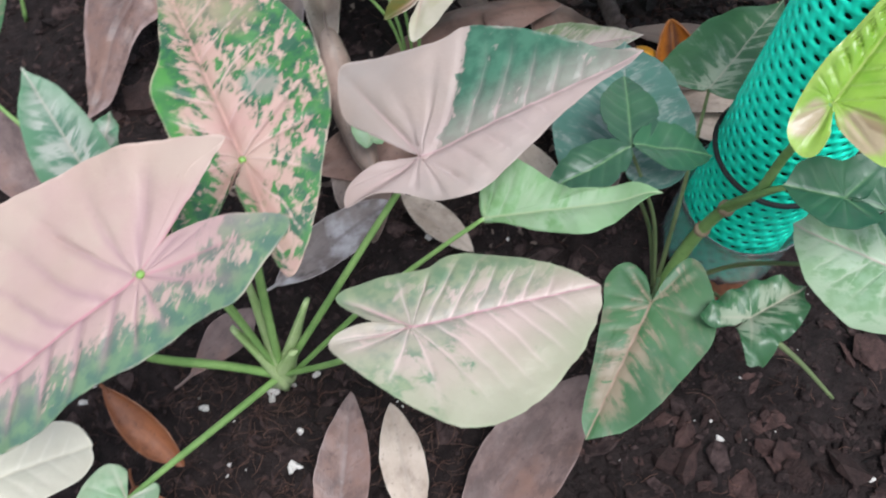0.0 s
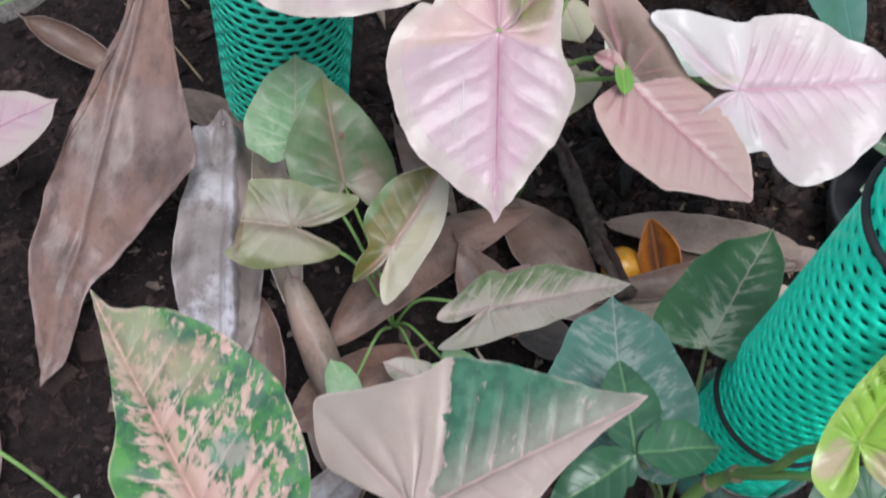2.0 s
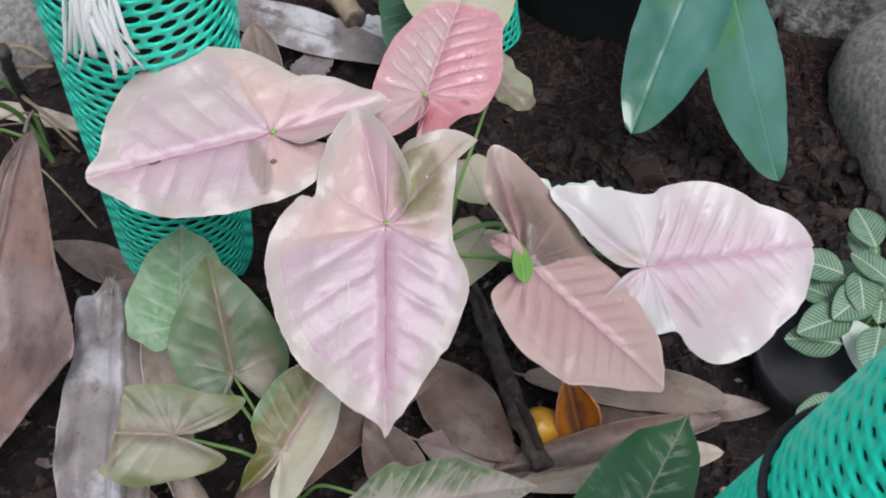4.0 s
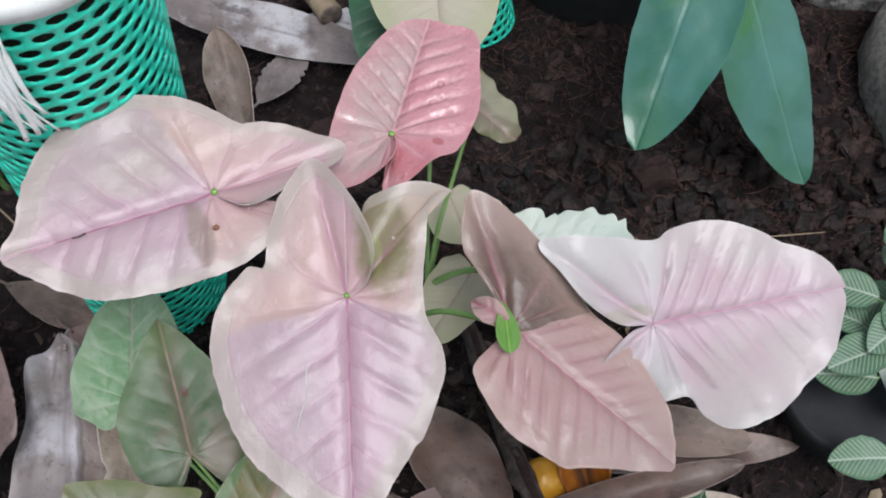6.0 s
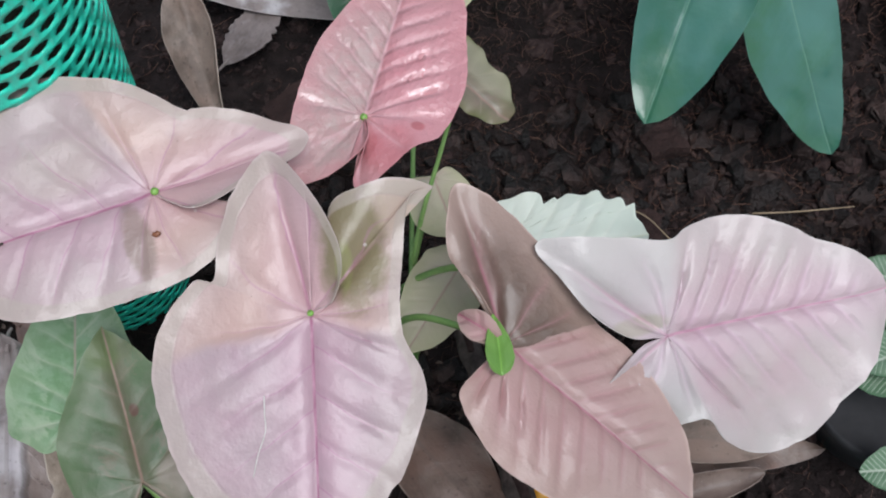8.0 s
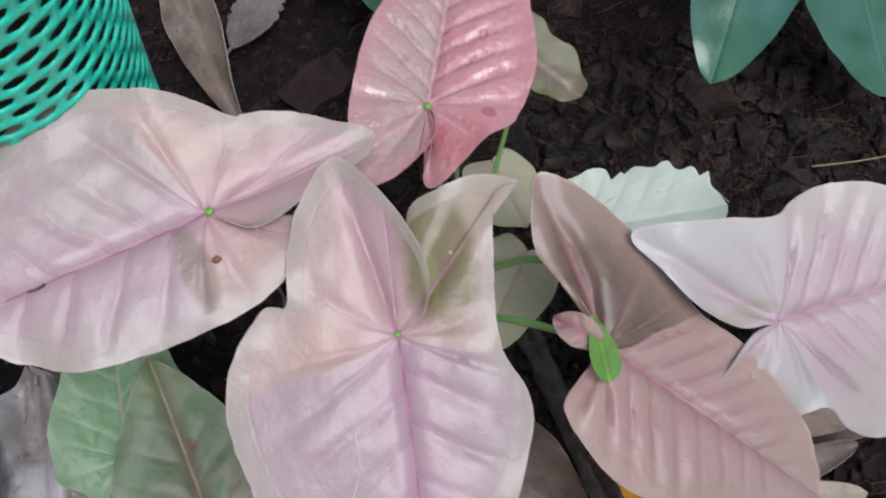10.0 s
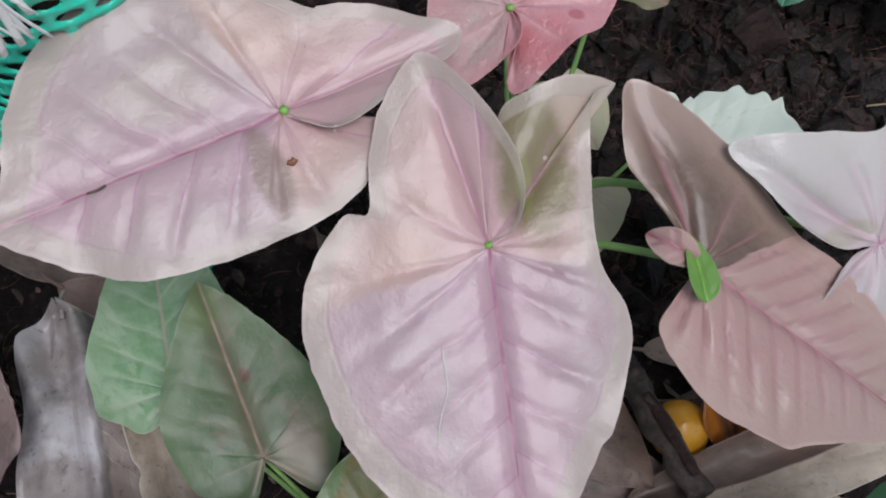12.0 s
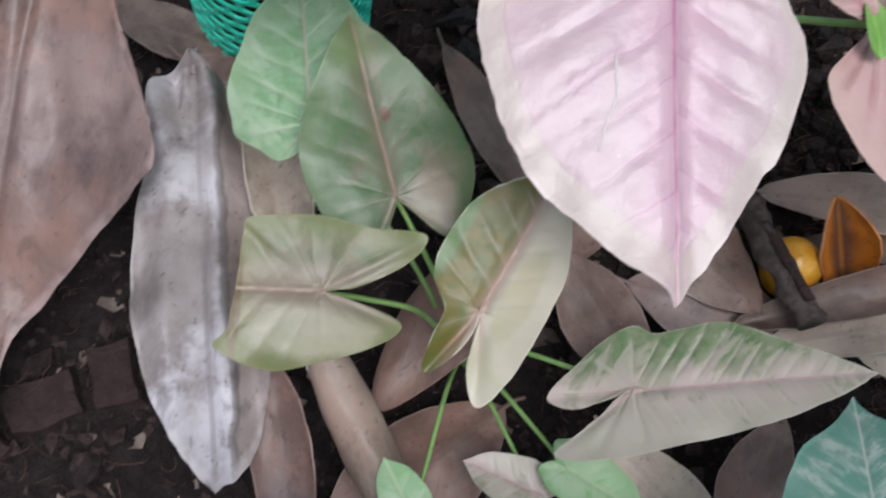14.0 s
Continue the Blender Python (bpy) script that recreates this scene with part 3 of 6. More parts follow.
BARK_PIECE = plain_material("reddish_bark", (0.040, 0.021, 0.019), (0.092, 0.050, 0.044), 120.0, 0.85, 0.3, 1.0, 0.003, 6.0, per_island=0.8)
HUSK = plain_material("coconut_husk", (0.009, 0.0058, 0.0054), (0.058, 0.035, 0.030), 75.0, 0.62, 0.4, 1.0, 0.004, 7.0, per_island=0.95)
FIBRE = plain_material("coir_fibre", (0.12, 0.055, 0.040), (0.19, 0.11, 0.08), 90.0, 0.8, 0.3, 0.1, per_island=0.85)
LITTER = plain_material("leaf_litter", (0.12, 0.085, 0.07), (0.30, 0.235, 0.20), 120.0, 0.75, 0.3, 0.5, 0.001, 5.0, per_island=0.8)
PERLITE = plain_material("white_perlite", (0.62, 0.60, 0.57), (0.50, 0.48, 0.45), 300.0, 0.85, 0.2, 0.5)
NET_GREEN = plain_material("green_plastic_net", (0.012, 0.92, 0.63), (0.01, 0.88, 0.60), 40.0, 0.42, 0.35, 0.1)
# duller, darker green than NET_GREEN, on the left and far poles
NET_DULL = plain_material("dull_green_net", (0.025, 0.70, 0.50), (0.03, 0.58, 0.41), 60.0, 0.28, 0.5, 0.2)
CORE = plain_material("fibre_core", (0.025, 0.020, 0.016), (0.06, 0.042, 0.034), 160.0, 0.9, 0.2, 1.0, 0.003)
BLACK_PLASTIC = plain_material("black_plastic", (0.012, 0.012, 0.014), (0.02, 0.02, 0.023), 60.0, 0.8, 0.5, 0.1)
TWINE = plain_material("white_raffia", (0.92, 0.92, 0.90), (0.89, 0.89, 0.87), 120.0, 0.45, 0.5, 0.2)
WOOD = plain_material("rotten_stick", (0.040, 0.030, 0.027), (0.105, 0.080, 0.072), 95.0, 0.8, 0.3, 0.8, 0.002)
CONCRETE = plain_material("rough_concrete", (0.12, 0.117, 0.11), (0.46, 0.45, 0.43), 130.0, 0.95, 0.15, 1.0, 0.005, 9.0)
STONE = plain_material("grey_stone", (0.20, 0.182, 0.168), (0.40, 0.37, 0.345), 200.0, 0.9, 0.25, 0.9, 0.004, 8.0)
FRUIT = plain_material("yellow_fruit_skin", (0.72, 0.36, 0.03), (0.66, 0.28, 0.02), 60.0, 0.35, 0.5, 0.1, coat=0.2)


def clear_material():
    g = Graph("clear_plastic")
    g.put(g.bsdf.inputs["Transmission Weight"], 0.9)
    g.put(g.bsdf.inputs["IOR"], 1.4)
    at = g.coords()
    return g.finish(g.mix(g.noise(at, 30.0), (0.75, 0.80, 0.82), (0.9, 0.92, 0.93)), g.math("ADD", g.math("MULTIPLY", g.noise(at, 50.0), 0.3), 0.05))


CLEAR = clear_material()


# ---- builders ----
def root(name, at, label, category, group="", kind=""):
    ob = new(name)
    ob.empty_display_size = 0.02
    ob.matrix_basis = Matrix.Translation(at)
    return tagged(ob, label, category, group, kind)


PLACED = {}


def attach(ob, parent, m):
    """Hang ob under parent with the world pose m."""
    base = PLACED.get(parent.name, parent.matrix_basis)
    ob.parent = parent
    ob.matrix_basis = base.inverted() @ m
    PLACED[ob.name] = m.copy()
    return ob


def part(name, mesh, material, parent, label="", m=Matrix()):
    if isinstance(mesh, bmesh.types.BMesh):
        bm, mesh = mesh, bpy.data.meshes.new(name)
        bm.to_mesh(mesh)
        bm.free()
    mesh.materials.append(material)
    ob = new(name, mesh)
    attach(ob, parent, m)
    return tagged(ob, label) if label else ob


def shaped(name, verts, faces, smooth=True):
    mesh = bpy.data.meshes.new(name)
    mesh.from_pydata([tuple(v) for v in verts], [], faces)
    mesh.polygons.foreach_set("use_smooth", [smooth] * len(mesh.polygons))
    mesh.update()
    return mesh


def spline(points, per=9):
    """A smooth line through a few points (Catmull-Rom)."""
    p = [np.array(q, float) for q in points]
    p = [2 * p[0] - p[1]] + p + [2 * p[-1] - p[-2]]
    out = []
    for a, b, c, d in zip(p, p[1:], p[2:], p[3:]):
        for k in range(per):
            t = k / per
            out.append(0.5 * (2 * b + (c - a) * t + (2 * a - 5 * b + 4 * c - d) * t * t + (3 * b - a - 3 * c + d) * t ** 3))
    out.append(p[-2])
    return out


def solid(ob, thickness):
    mod = ob.modifiers.new("thickness", "SOLIDIFY")
    mod.thickness, mod.offset = thickness, -1.0
    split = ob.modifiers.new("crisp_rim", "EDGE_SPLIT")
    split.split_angle = radians(60)
    return ob


def half_outline(length, side, blunt):
    """The edge of one half of an arrowhead leaf, from tip to the notch at the stalk.
    side: where it is widest, that width, the waist's width, the lobe's outer width, its reach back, its end's and its inner edge's distance from the midline."""
    at, wide, waist, outer, back, out, inner, notch = side
    shoulder = (at * 0.22 * (1 - notch) - 0.03 * length * notch, wide * (0.88 + 0.07 * notch) + waist * 0.12 * (1 - notch))
    pts = [(length, 0.0), (length * (0.94 - 0.02 * blunt), wide * (0.11 + 0.24 * blunt)), (at + (length - at) * 0.60, wide * (0.64 + 0.15 * blunt)),
           (at, wide), shoulder, (-back * (0.28 - 0.17 * notch), waist)] + ([(-back * 0.40, 0.6 * waist + 0.4 * outer)] if notch > 0.6 else []) + [(-back * 0.66, outer), (-back, out), (-back * 0.64, inner), (-back * 0.2, inner * 0.3 + 0.0003)]
    return spline(pts, 8)


def edge_line(length, side, blunt):
    """One half's edge as a smooth line: from a drawn profile of a few corners (mm: along, out, lift), or from the arrowhead's measures."""
    if not isinstance(side, list):
        return [(p[0], p[1], 0.0) for p in half_outline(length, side, blunt)]
    pts = [(length * 1000, 0.0, 0.0)] + [(p[0], p[1], p[2] if len(p) > 2 else 0.0) for p in side] + [(-1.5, 0.4, 0.0)]
    return [np.array(p) * 0.001 for p in spline(pts, 7)]


def blade_mesh(name, length, left, right, bend=0.0, fold=0.0, edge_drop=(0.0, 0.0), lobe_lift=(0.0, 0.0),
               quilt=0.55, wave=1.8, blunt=0.0, seed=0, spacing=11.0, slant=0.75, sweep=0.0, ruffle=0.0, rings=18, crease=1.0, pleat=0.0, warts=0.0):
    """The blade of a leaf: x along the midrib from the stalk, y to its left, z up from the blade. Lengths in millimetres.
    left, right: measures of the half, or a list of corners of its edge from tip to notch, out from the midrib taken positive."""
    length *= 0.001
    drawn = isinstance(left, list)
    if not drawn:
        left, right = [s if len(s) > 6 else (s[0], s[1], 0.5 * (s[1] + s[3]) + 0.2 * s[1], s[3] + 0.25 * s[1], s[2], s[3], 0.12 * s[3]) for s in (left, right)]
        notches = [s[7] if len(s) == 8 else 0.0 for s in (left, right)]
        left, right = [tuple(k * 0.001 for k in s[:7]) + (n,) for s, n in zip((left, right), notches)]
    verts, faces, pos, ears = [(0.0, 0.0, 0.0)], [], [(0.0, 0.0, 0.0)], [0.0]
    offset = Vector((seed * 3.7, seed * 1.9, 5.0))
    folds = fold if isinstance(fold, tuple) else (fold, fold)

    def height(u, v, r, sgn, wide, back, drop, lift, tilt):
        s, av = u / length, abs(v) / wide
        h = math.tan(radians(tilt)) * abs(v)
        h -= bend * length * max(s, 0.0) ** 2
        h -= drop * wide * min(av, 1.4) ** 3
        if u < 0:
            h += lift * back * (u / back) ** 2
        along = u - slant * abs(v) * (1 - 4.0 * abs(v))
        phase = max(along, 0.0) / (spacing * 0.001) - 2.2 * math.atan2(max(-along, 0.0), abs(v) + 0.0005) + (0.4 if sgn > 0 else 0.0) + 0.2 * noise.noise(Vector((u * 30, v * 30, 8)) + offset)
        ph = phase - math.floor(phase)
        patchy = 0.75 + 0.7 * noise.noise(Vector((u * 22, v * 22, 12)) + offset)
        pillow = 1.0 - abs(2.0 * ph - 1.0) ** 4.0
        h += quilt * 0.0011 * (pillow - 0.6) * patchy * min(1.0, av * 2.2) * min(1.0, math.hypot(u, v) / 0.022) ** 2 * (1.0 - 0.85 * r ** 3)
        h += wave * 0.001 * noise.noise(Vector((u * 26, v * 26, 0)) + offset) * (0.35 + r)
        h += ruffle * 0.001 * math.sin(s * 17 + seed) * r ** 4
        h += 0.0022 * noise.noise(Vector((u * 60, v * 60, 6)) + offset) * r ** 5
        h += 0.0005 * noise.noise(Vector((u * 90, v * 90, 3)) + offset)
        if pleat:
            h += pleat * 0.001 * math.sin(v * 260 + 4 * noise.noise(Vector((u * 11, v * 8, 3)) + offset)) * (0.5 + noise.noise(Vector((u * 16, v * 9, 7)) + offset)) * min(1.0, r * 3)
        if warts:
            h += warts * 0.001 * max(0.0, noise.noise(Vector((u * 75, v * 110, 21)) + offset) - 0.25) * 3
        return h

    edges = []
    for k, (sgn, side, drop, lift) in enumerate(((1, left, edge_drop[0], lobe_lift[0]), (-1, right, edge_drop[1], lobe_lift[1]))):
        edge = edge_line(length, side, blunt)
        n = len(edge)
        wide, back = (max(p[1] for p in edge), max(0.01, -min(p[0] for p in edge))) if drawn else (side[1], side[4])
        # the lobe's own rib runs to the far end of the lobe
        far = max(edge, key=lambda p: -p[0] * 1.6 + math.hypot(p[0], p[1]))
        rib = Vector((far[0], far[1])).normalized()
        start = len(verts)
        for i, (eu, ev, eh) in enumerate(edge):
            fine = min(1.0, math.hypot(eu, ev) / 0.02)
            ragged = 1.0 + fine * ((0.016 if drawn else 0.032) * noise.noise(Vector((eu * 55, ev * 55, sgn * 7)) + offset) + 0.012 * noise.noise(Vector((eu * 190, ev * 190, sgn * 5)) + offset))
            for j in range(1, rings + 1):
                r = (j / rings) ** 0.85
                q = r * (1 + (ragged - 1) * r)
                u, v = eu * q, sgn * ev * q
                h = height(u, v, r, sgn, wide, back, drop, lift, folds[k]) + eh * r ** 2.2
                across, down = abs(eu * q * rib.y - ev * q * rib.x), eu * q * rib.x + ev * q * rib.y
                gap = across if down > 0 else 0.05
                if drawn:
                    h -= crease * 0.0016 * math.exp(-(gap / 0.0035) ** 2) * min(1.0, down / 0.012) * (1 - 0.7 * r) if down > 0 else 0.0
                    h -= crease * 0.0012 * math.exp(-(v / 0.003) ** 2) * (1 - 0.6 * r) if u > 0 else 0.0
                verts.append((u, v + sweep * length * max(u / length, 0) ** 2, h))
                pos.append((u, v, r))
                ears.append(gap)
        for i in range(n - 1):
            a, b = start + i * rings, start + (i + 1) * rings
            tri = (0, a, b) if sgn > 0 else (0, b, a)
            faces.append(tri)
            for j in range(rings - 1):
                quad = (a + j, a + j + 1, b + j + 1, b + j)
                faces.append(quad if sgn > 0 else quad[::-1])
        edges.append(start)
    # the two halves share the midrib
    join = {edges[1] + j: edges[0] + j for j in range(rings)}
    faces = [tuple(join.get(k, k) for k in f) for f in faces]
    mesh = shaped(name, verts, faces)
    attribute = mesh.attributes.new("leafpos", "FLOAT_VECTOR", "POINT")
    attribute.data.foreach_set("vector", np.array(pos, np.float32).ravel())
    attribute = mesh.attributes.new("lobe_rib", "FLOAT", "POINT")
    attribute.data.foreach_set("value", np.array(ears, np.float32))
    return mesh


def arrow_leaf(name, parent, base, yaw, pitch, roll, length, left, right, material, label="", thick=0.00035, **shape):
    mesh = blade_mesh(name, length, left, right, **shape)
    return solid(part(name, mesh, material, parent, label, turned(base, yaw, pitch, roll)), thick)


def lance_mesh(name, length, left, right, peak=0.45, sharp=0.8, bend=0.0, fold=0.0, curl=(0.0, 0.0), twist=0.0, sweep=0.0, crinkle=2.0, seed=0, lift=0.0, torn=0.0, stem=0.0, ripple=0.0):
    """A simple lance-shaped blade, lengths in millimetres, x along the midrib."""
    length, left, right, stem = length * 0.001, left * 0.001, right * 0.001, stem * 0.001
    rows, cols = 44, 9
    off = Vector((seed * 2.3, seed * 5.1, 1.0))
    verts, faces, pos = [], [], []
    power = math.log(0.5) / math.log(peak)
    for i in range(rows + 1):
        s = i / rows
        w = max(math.sin(math.pi * s ** power), 0.0) ** sharp + 0.012
        mid_y = sweep * length * (s - 0.5) ** 2
        mid_z = -bend * length * s * s + lift * length * math.sin(math.pi * s)
        turn = radians(twist) * (s - 0.5)
        for j in range(-cols, cols + 1):
            k = j / cols
            wide = left if k > 0 else right
            rag = 1 + 0.05 * noise.noise(Vector((s * 9, k * 2, 9)) + off) * abs(k) - torn * max(0.0, noise.noise(Vector((s * 14, k, 2)) + off)) * abs(k) ** 3
            roll = curl[0] if k > 0 else curl[1]
            v = k * wide * w * rag
            ang = radians(fold) + radians(roll) * abs(k)
            y = v * math.cos(ang)
            z = abs(v) * math.sin(ang)
            u = s * length
            z += crinkle * 0.001 * (noise.noise(Vector((u * 22, v * 30, 0)) + off) * (0.5 + abs(k)) + 0.4 * noise.noise(Vector((u * 70, v * 80, 4)) + off))
            z += ripple * 0.001 * math.sin(v * 300 + 5 * noise.noise(Vector((u * 14, 0, 3)) + off)) * (0.4 + noise.noise(Vector((u * 18, v * 9, 7)) + off))
            y, z = y * math.cos(turn) - z * math.sin(turn), y * math.sin(turn) + z * math.cos(turn)
            verts.append((u, y + mid_y, z + mid_z))
            pos.append((u, v, abs(k)))
    wide = 2 * cols + 1
    for i in range(rows):
        for j in range(wide - 1):
            a = i * wide + j
            faces.append((a, a + wide, a + wide + 1, a + 1))
    mesh = shaped(name, verts, faces)
    attribute = mesh.attributes.new("leafpos", "FLOAT_VECTOR", "POINT")
    attribute.data.foreach_set("vector", np.array(pos, np.float32).ravel())
    attribute = mesh.attributes.new("lobe_rib", "FLOAT", "POINT")
    attribute.data.foreach_set("value", np.full(len(verts), 0.05, np.float32))
    return mesh


def turned(base, yaw, pitch, roll):
    return Matrix.Translation(base) @ Euler((0, 0, radians(yaw))).to_matrix().to_4x4() @ Euler((0, radians(-pitch), 0)).to_matrix().to_4x4() @ Euler((radians(roll), 0, 0)).to_matrix().to_4x4()


def dry_leaf(base, yaw, pitch, roll, length, left, right, material, label, stem=10, **shape):
    """A dead leaf lying on the soil, with the stub of its stalk."""
    mesh = lance_mesh("dry_leaf", length, left, right, **shape)
    mesh.materials.append(material)
    ob = new("dry_leaf", mesh)
    ob.matrix_basis = turned(base, yaw, pitch, roll)
    PLACED[ob.name] = ob.matrix_basis.copy()
    solid(ob, 0.0006)
    if stem:
        part("leaf_stalk", tube([(0.004, 0, 0.0), (-stem * 0.0005, 0.0005, 0.0006), (-stem * 0.001, 0.002, 0.0)], 0.0011, 0.0008), material, ob, m=ob.matrix_basis)
    return tagged(ob, label, "dry leaf", "dead leaves on the soil")


def fallen_leaf(base, yaw, pitch, roll, length, left, right, material, label, stem=10, **shape):
    """A dead leaf with an edge of its own shape."""
    mesh = blade_mesh("dry_leaf", length, left, right, **shape)
    mesh.materials.append(material)
    ob = new("dry_leaf", mesh)
    ob.matrix_basis = turned(base, yaw, pitch, roll)
    PLACED[ob.name] = ob.matrix_basis.copy()
    solid(ob, 0.0006)
    part("leaf_stalk", tube([(0.004, 0, -0.0005), (-stem * 0.0005, 0.0005, 0.0), (-stem * 0.001, 0.002, -0.001)], 0.0013, 0.0009), material, ob, m=ob.matrix_basis)
    return tagged(ob, label, "dry leaf", "dead leaves on the soil")


def tube(points, r0, r1, sides=8, per=8, flat=1.0, bumps=0.0):
    """A round stalk through a few points."""
    line = [Vector(p) for p in spline(points, per)]
    n = len(line)
    verts, faces = [], []
    up = Vector((0.13, 0.21, 1)).normalized()
    for i, p in enumerate(line):
        d = (line[min(i + 1, n - 1)] - line[max(i - 1, 0)]).normalized()
        side = d.cross(up)
        side = side.normalized() if side.length > 0.05 else d.cross(Vector((1, 0.2, 0))).normalized()
        top = side.cross(d)
        r = r0 + (r1 - r0) * i / (n - 1)
        for k in range(sides):
            a = 2 * math.pi * k / sides
            rr = r * (1 + bumps * noise.noise(p * 90 + Vector((math.cos(a), math.sin(a), 0))))
            verts.append(p + side * math.cos(a) * rr + top * math.sin(a) * rr * flat)
    for i in range(n - 1):
        for k in range(sides):
            a, b = i * sides + k, i * sides + (k + 1) % sides
            faces.append((a, b, b + sides, a + sides))
    faces.append(tuple(range(sides))[::-1])
    faces.append(tuple(range((n - 1) * sides, n * sides)))
    return shaped("stalk", verts, faces)


def petiole(parent, start, end, thick=1.7, arch=0.55, lean=0.30, material=None, thin=0.62):
    """A leaf stalk that rises from the crown and bends over to the blade."""
    a, b = Vector(start), Vector(end)
    mid = a.lerp(b, lean)
    mid.z = a.z + (b.z - a.z) * arch
    late = a.lerp(b, (1 + lean) / 2 + 0.06)
    late.z = a.z + (b.z - a.z) * (0.5 + arch / 2 + 0.06)
    return part("petiole", tube([a, mid, late, b - Vector((0, 0, 0.0012))], thick * 0.001, thick * 0.001 * thin), material or STALK, parent)


def lathe(profile, sides=48, smooth=True):
    verts, faces = [], []
    for r, z in profile:
        for k in range(sides):
            a = 2 * math.pi * k / sides
            verts.append((r * math.cos(a), r * math.sin(a), z))
    for i in range(len(profile) - 1):
        for k in range(sides):
            a, b = i * sides + k, i * sides + (k + 1) % sides
            faces.append((a, b, b + sides, a + sides))
    return shaped("lathe", verts, faces, smooth)


def net_sleeve(radius, height, around, pitch, hole=(0.34, 0.36), skew=0.0, depth=0.0011, flare=0.0):
    """A tube of moulded plastic net with oval holes in staggered rows."""
    verts, faces, index = [], [], {}
    rows = int(height / pitch)
    step = 2 * math.pi / around

    def vert(col, row, r):
        key = (round(col * 1000) % (around * 1000), round(row * 1000), round(r * 1e5))
        if key not in index:
            index[key] = len(verts)
            a = col * step + skew * row * pitch / radius
            dent = 1 + 0.012 * noise.noise(Vector((math.cos(a) * 1.5, math.sin(a) * 1.5, row * pitch * 16)))
            r = r + flare * row * pitch
            verts.append((r * dent * math.cos(a), r * dent * math.sin(a), row * pitch))
        return index[key]

    for row in range(rows):
        for col in range(around):
            c = col + 0.5 * (row % 2)
            ring = [(c - 0.5, row), (c, row), (c + 0.5, row), (c + 0.5, row + 0.5), (c + 0.5, row + 1), (c, row + 1), (c - 0.5, row + 1), (c - 0.5, row + 0.5)]
            oval = []
            for x, y in ring:
                a = math.atan2((y - row - 0.5), (x - c))
                oval.append((c + hole[0] * math.cos(a), row + 0.5 + hole[1] * math.sin(a)))
            o = [vert(x, y, radius) for x, y in ring]
            q = [vert(x, y, radius) for x, y in oval]
            w = [vert(x, y, radius - depth) for x, y in oval]
            for k in range(8):
                n = (k + 1) % 8
                faces.append((o[k], o[n], q[n], q[k]))
                faces.append((q[k], q[n], w[n], w[k]))
    return shaped("sleeve", verts, faces)


# ---- ground ----
def ground_level(x, y):
    p = Vector((x, y, 0))
    return 0.010 * noise.noise(p * 7) + 0.006 * noise.noise(p * 19 + Vector((3, 1, 2))) + 0.003 * noise.noise(p * 55)


def spread(low, high, step, far):
    near = list(np.arange(low, high, step))
    out, gap, a, b = [], step, low, high
    while b < far:
        gap *= 1.6
        a, b = a - gap, b + gap
        out.append((a, b))
    return [a for a, _ in out[::-1]] + near + [b for _, b in out]


def build_ground():
    xs, ys = spread(-0.75, 0.85, 0.008, 60.0), spread(-0.35, 1.35, 0.008, 60.0)
    verts = [(x, y, ground_level(x, y) if abs(x) < 3 and abs(y) < 3 else 0.0) for y in ys for x in xs]
    n = len(xs)
    faces = [(i * n + j, i * n + j + 1, (i + 1) * n + j + 1, (i + 1) * n + j) for i in range(len(ys) - 1) for j in range(n - 1)]
    mesh = shaped("ground", verts, faces)
    mesh.materials.append(SOIL)
    return tagged(new("ground", mesh), "dark crumbly potting soil of a shaded garden bed", "soil", kind="structure")


def chunks(name, count, low, high, box, material, label, category, seed, flat=0.6, sink=0.35, smooth=False):
    """Loose lumps strewn over the soil, each an uneven twelve-cornered crumb."""
    rng = np.random.default_rng(seed)
    gold = (1 + 5 ** 0.5) / 2
    corner = np.array([(-1, gold, 0), (1, gold, 0), (-1, -gold, 0), (1, -gold, 0), (0, -1, gold), (0, 1, gold), (0, -1, -gold), (0, 1, -gold), (gold, 0, -1), (gold, 0, 1), (-gold, 0, -1), (-gold, 0, 1)]) / 1.9
    sides = np.array([(0, 11, 5), (0, 5, 1), (0, 1, 7), (0, 7, 10), (0, 10, 11), (1, 5, 9), (5, 11, 4), (11, 10, 2), (10, 7, 6), (7, 1, 8), (3, 9, 4), (3, 4, 2), (3, 2, 6), (3, 6, 8), (3, 8, 9), (4, 9, 5), (2, 4, 11), (6, 2, 10), (8, 6, 7), (9, 8, 1)])
    verts = np.empty((count, 12, 3))
    for i in range(count):
        x, y = rng.uniform(box[0], box[1]), rng.uniform(box[2], box[3])
        size = low + (high - low) * rng.random() ** 3.2
        m = np.array(Euler((rng.normal(0, 0.5), rng.normal(0, 0.5), rng.uniform(0, 6.3))).to_matrix())
        stretch = np.array((rng.uniform(0.7, 1.6), rng.uniform(0.5, 1.0), flat * rng.uniform(0.6, 1.2))) * size
        p = corner * stretch * rng.uniform(0.55, 1.2, (12, 1)) + rng.normal(0, 0.10 * size, (12, 3))
        verts[i] = p @ m.T + (x, y, ground_level(x, y) + size * flat * rng.uniform(-sink, 0.7))
    faces = (sides[None] + 12 * np.arange(count)[:, None, None]).reshape(-1, 3)
    mesh = shaped(name, verts.reshape(-1, 3).tolist(), faces.tolist(), smooth)
    mesh.materials.append(material)
    return tagged(new(name, mesh), label, category, kind="stuff")


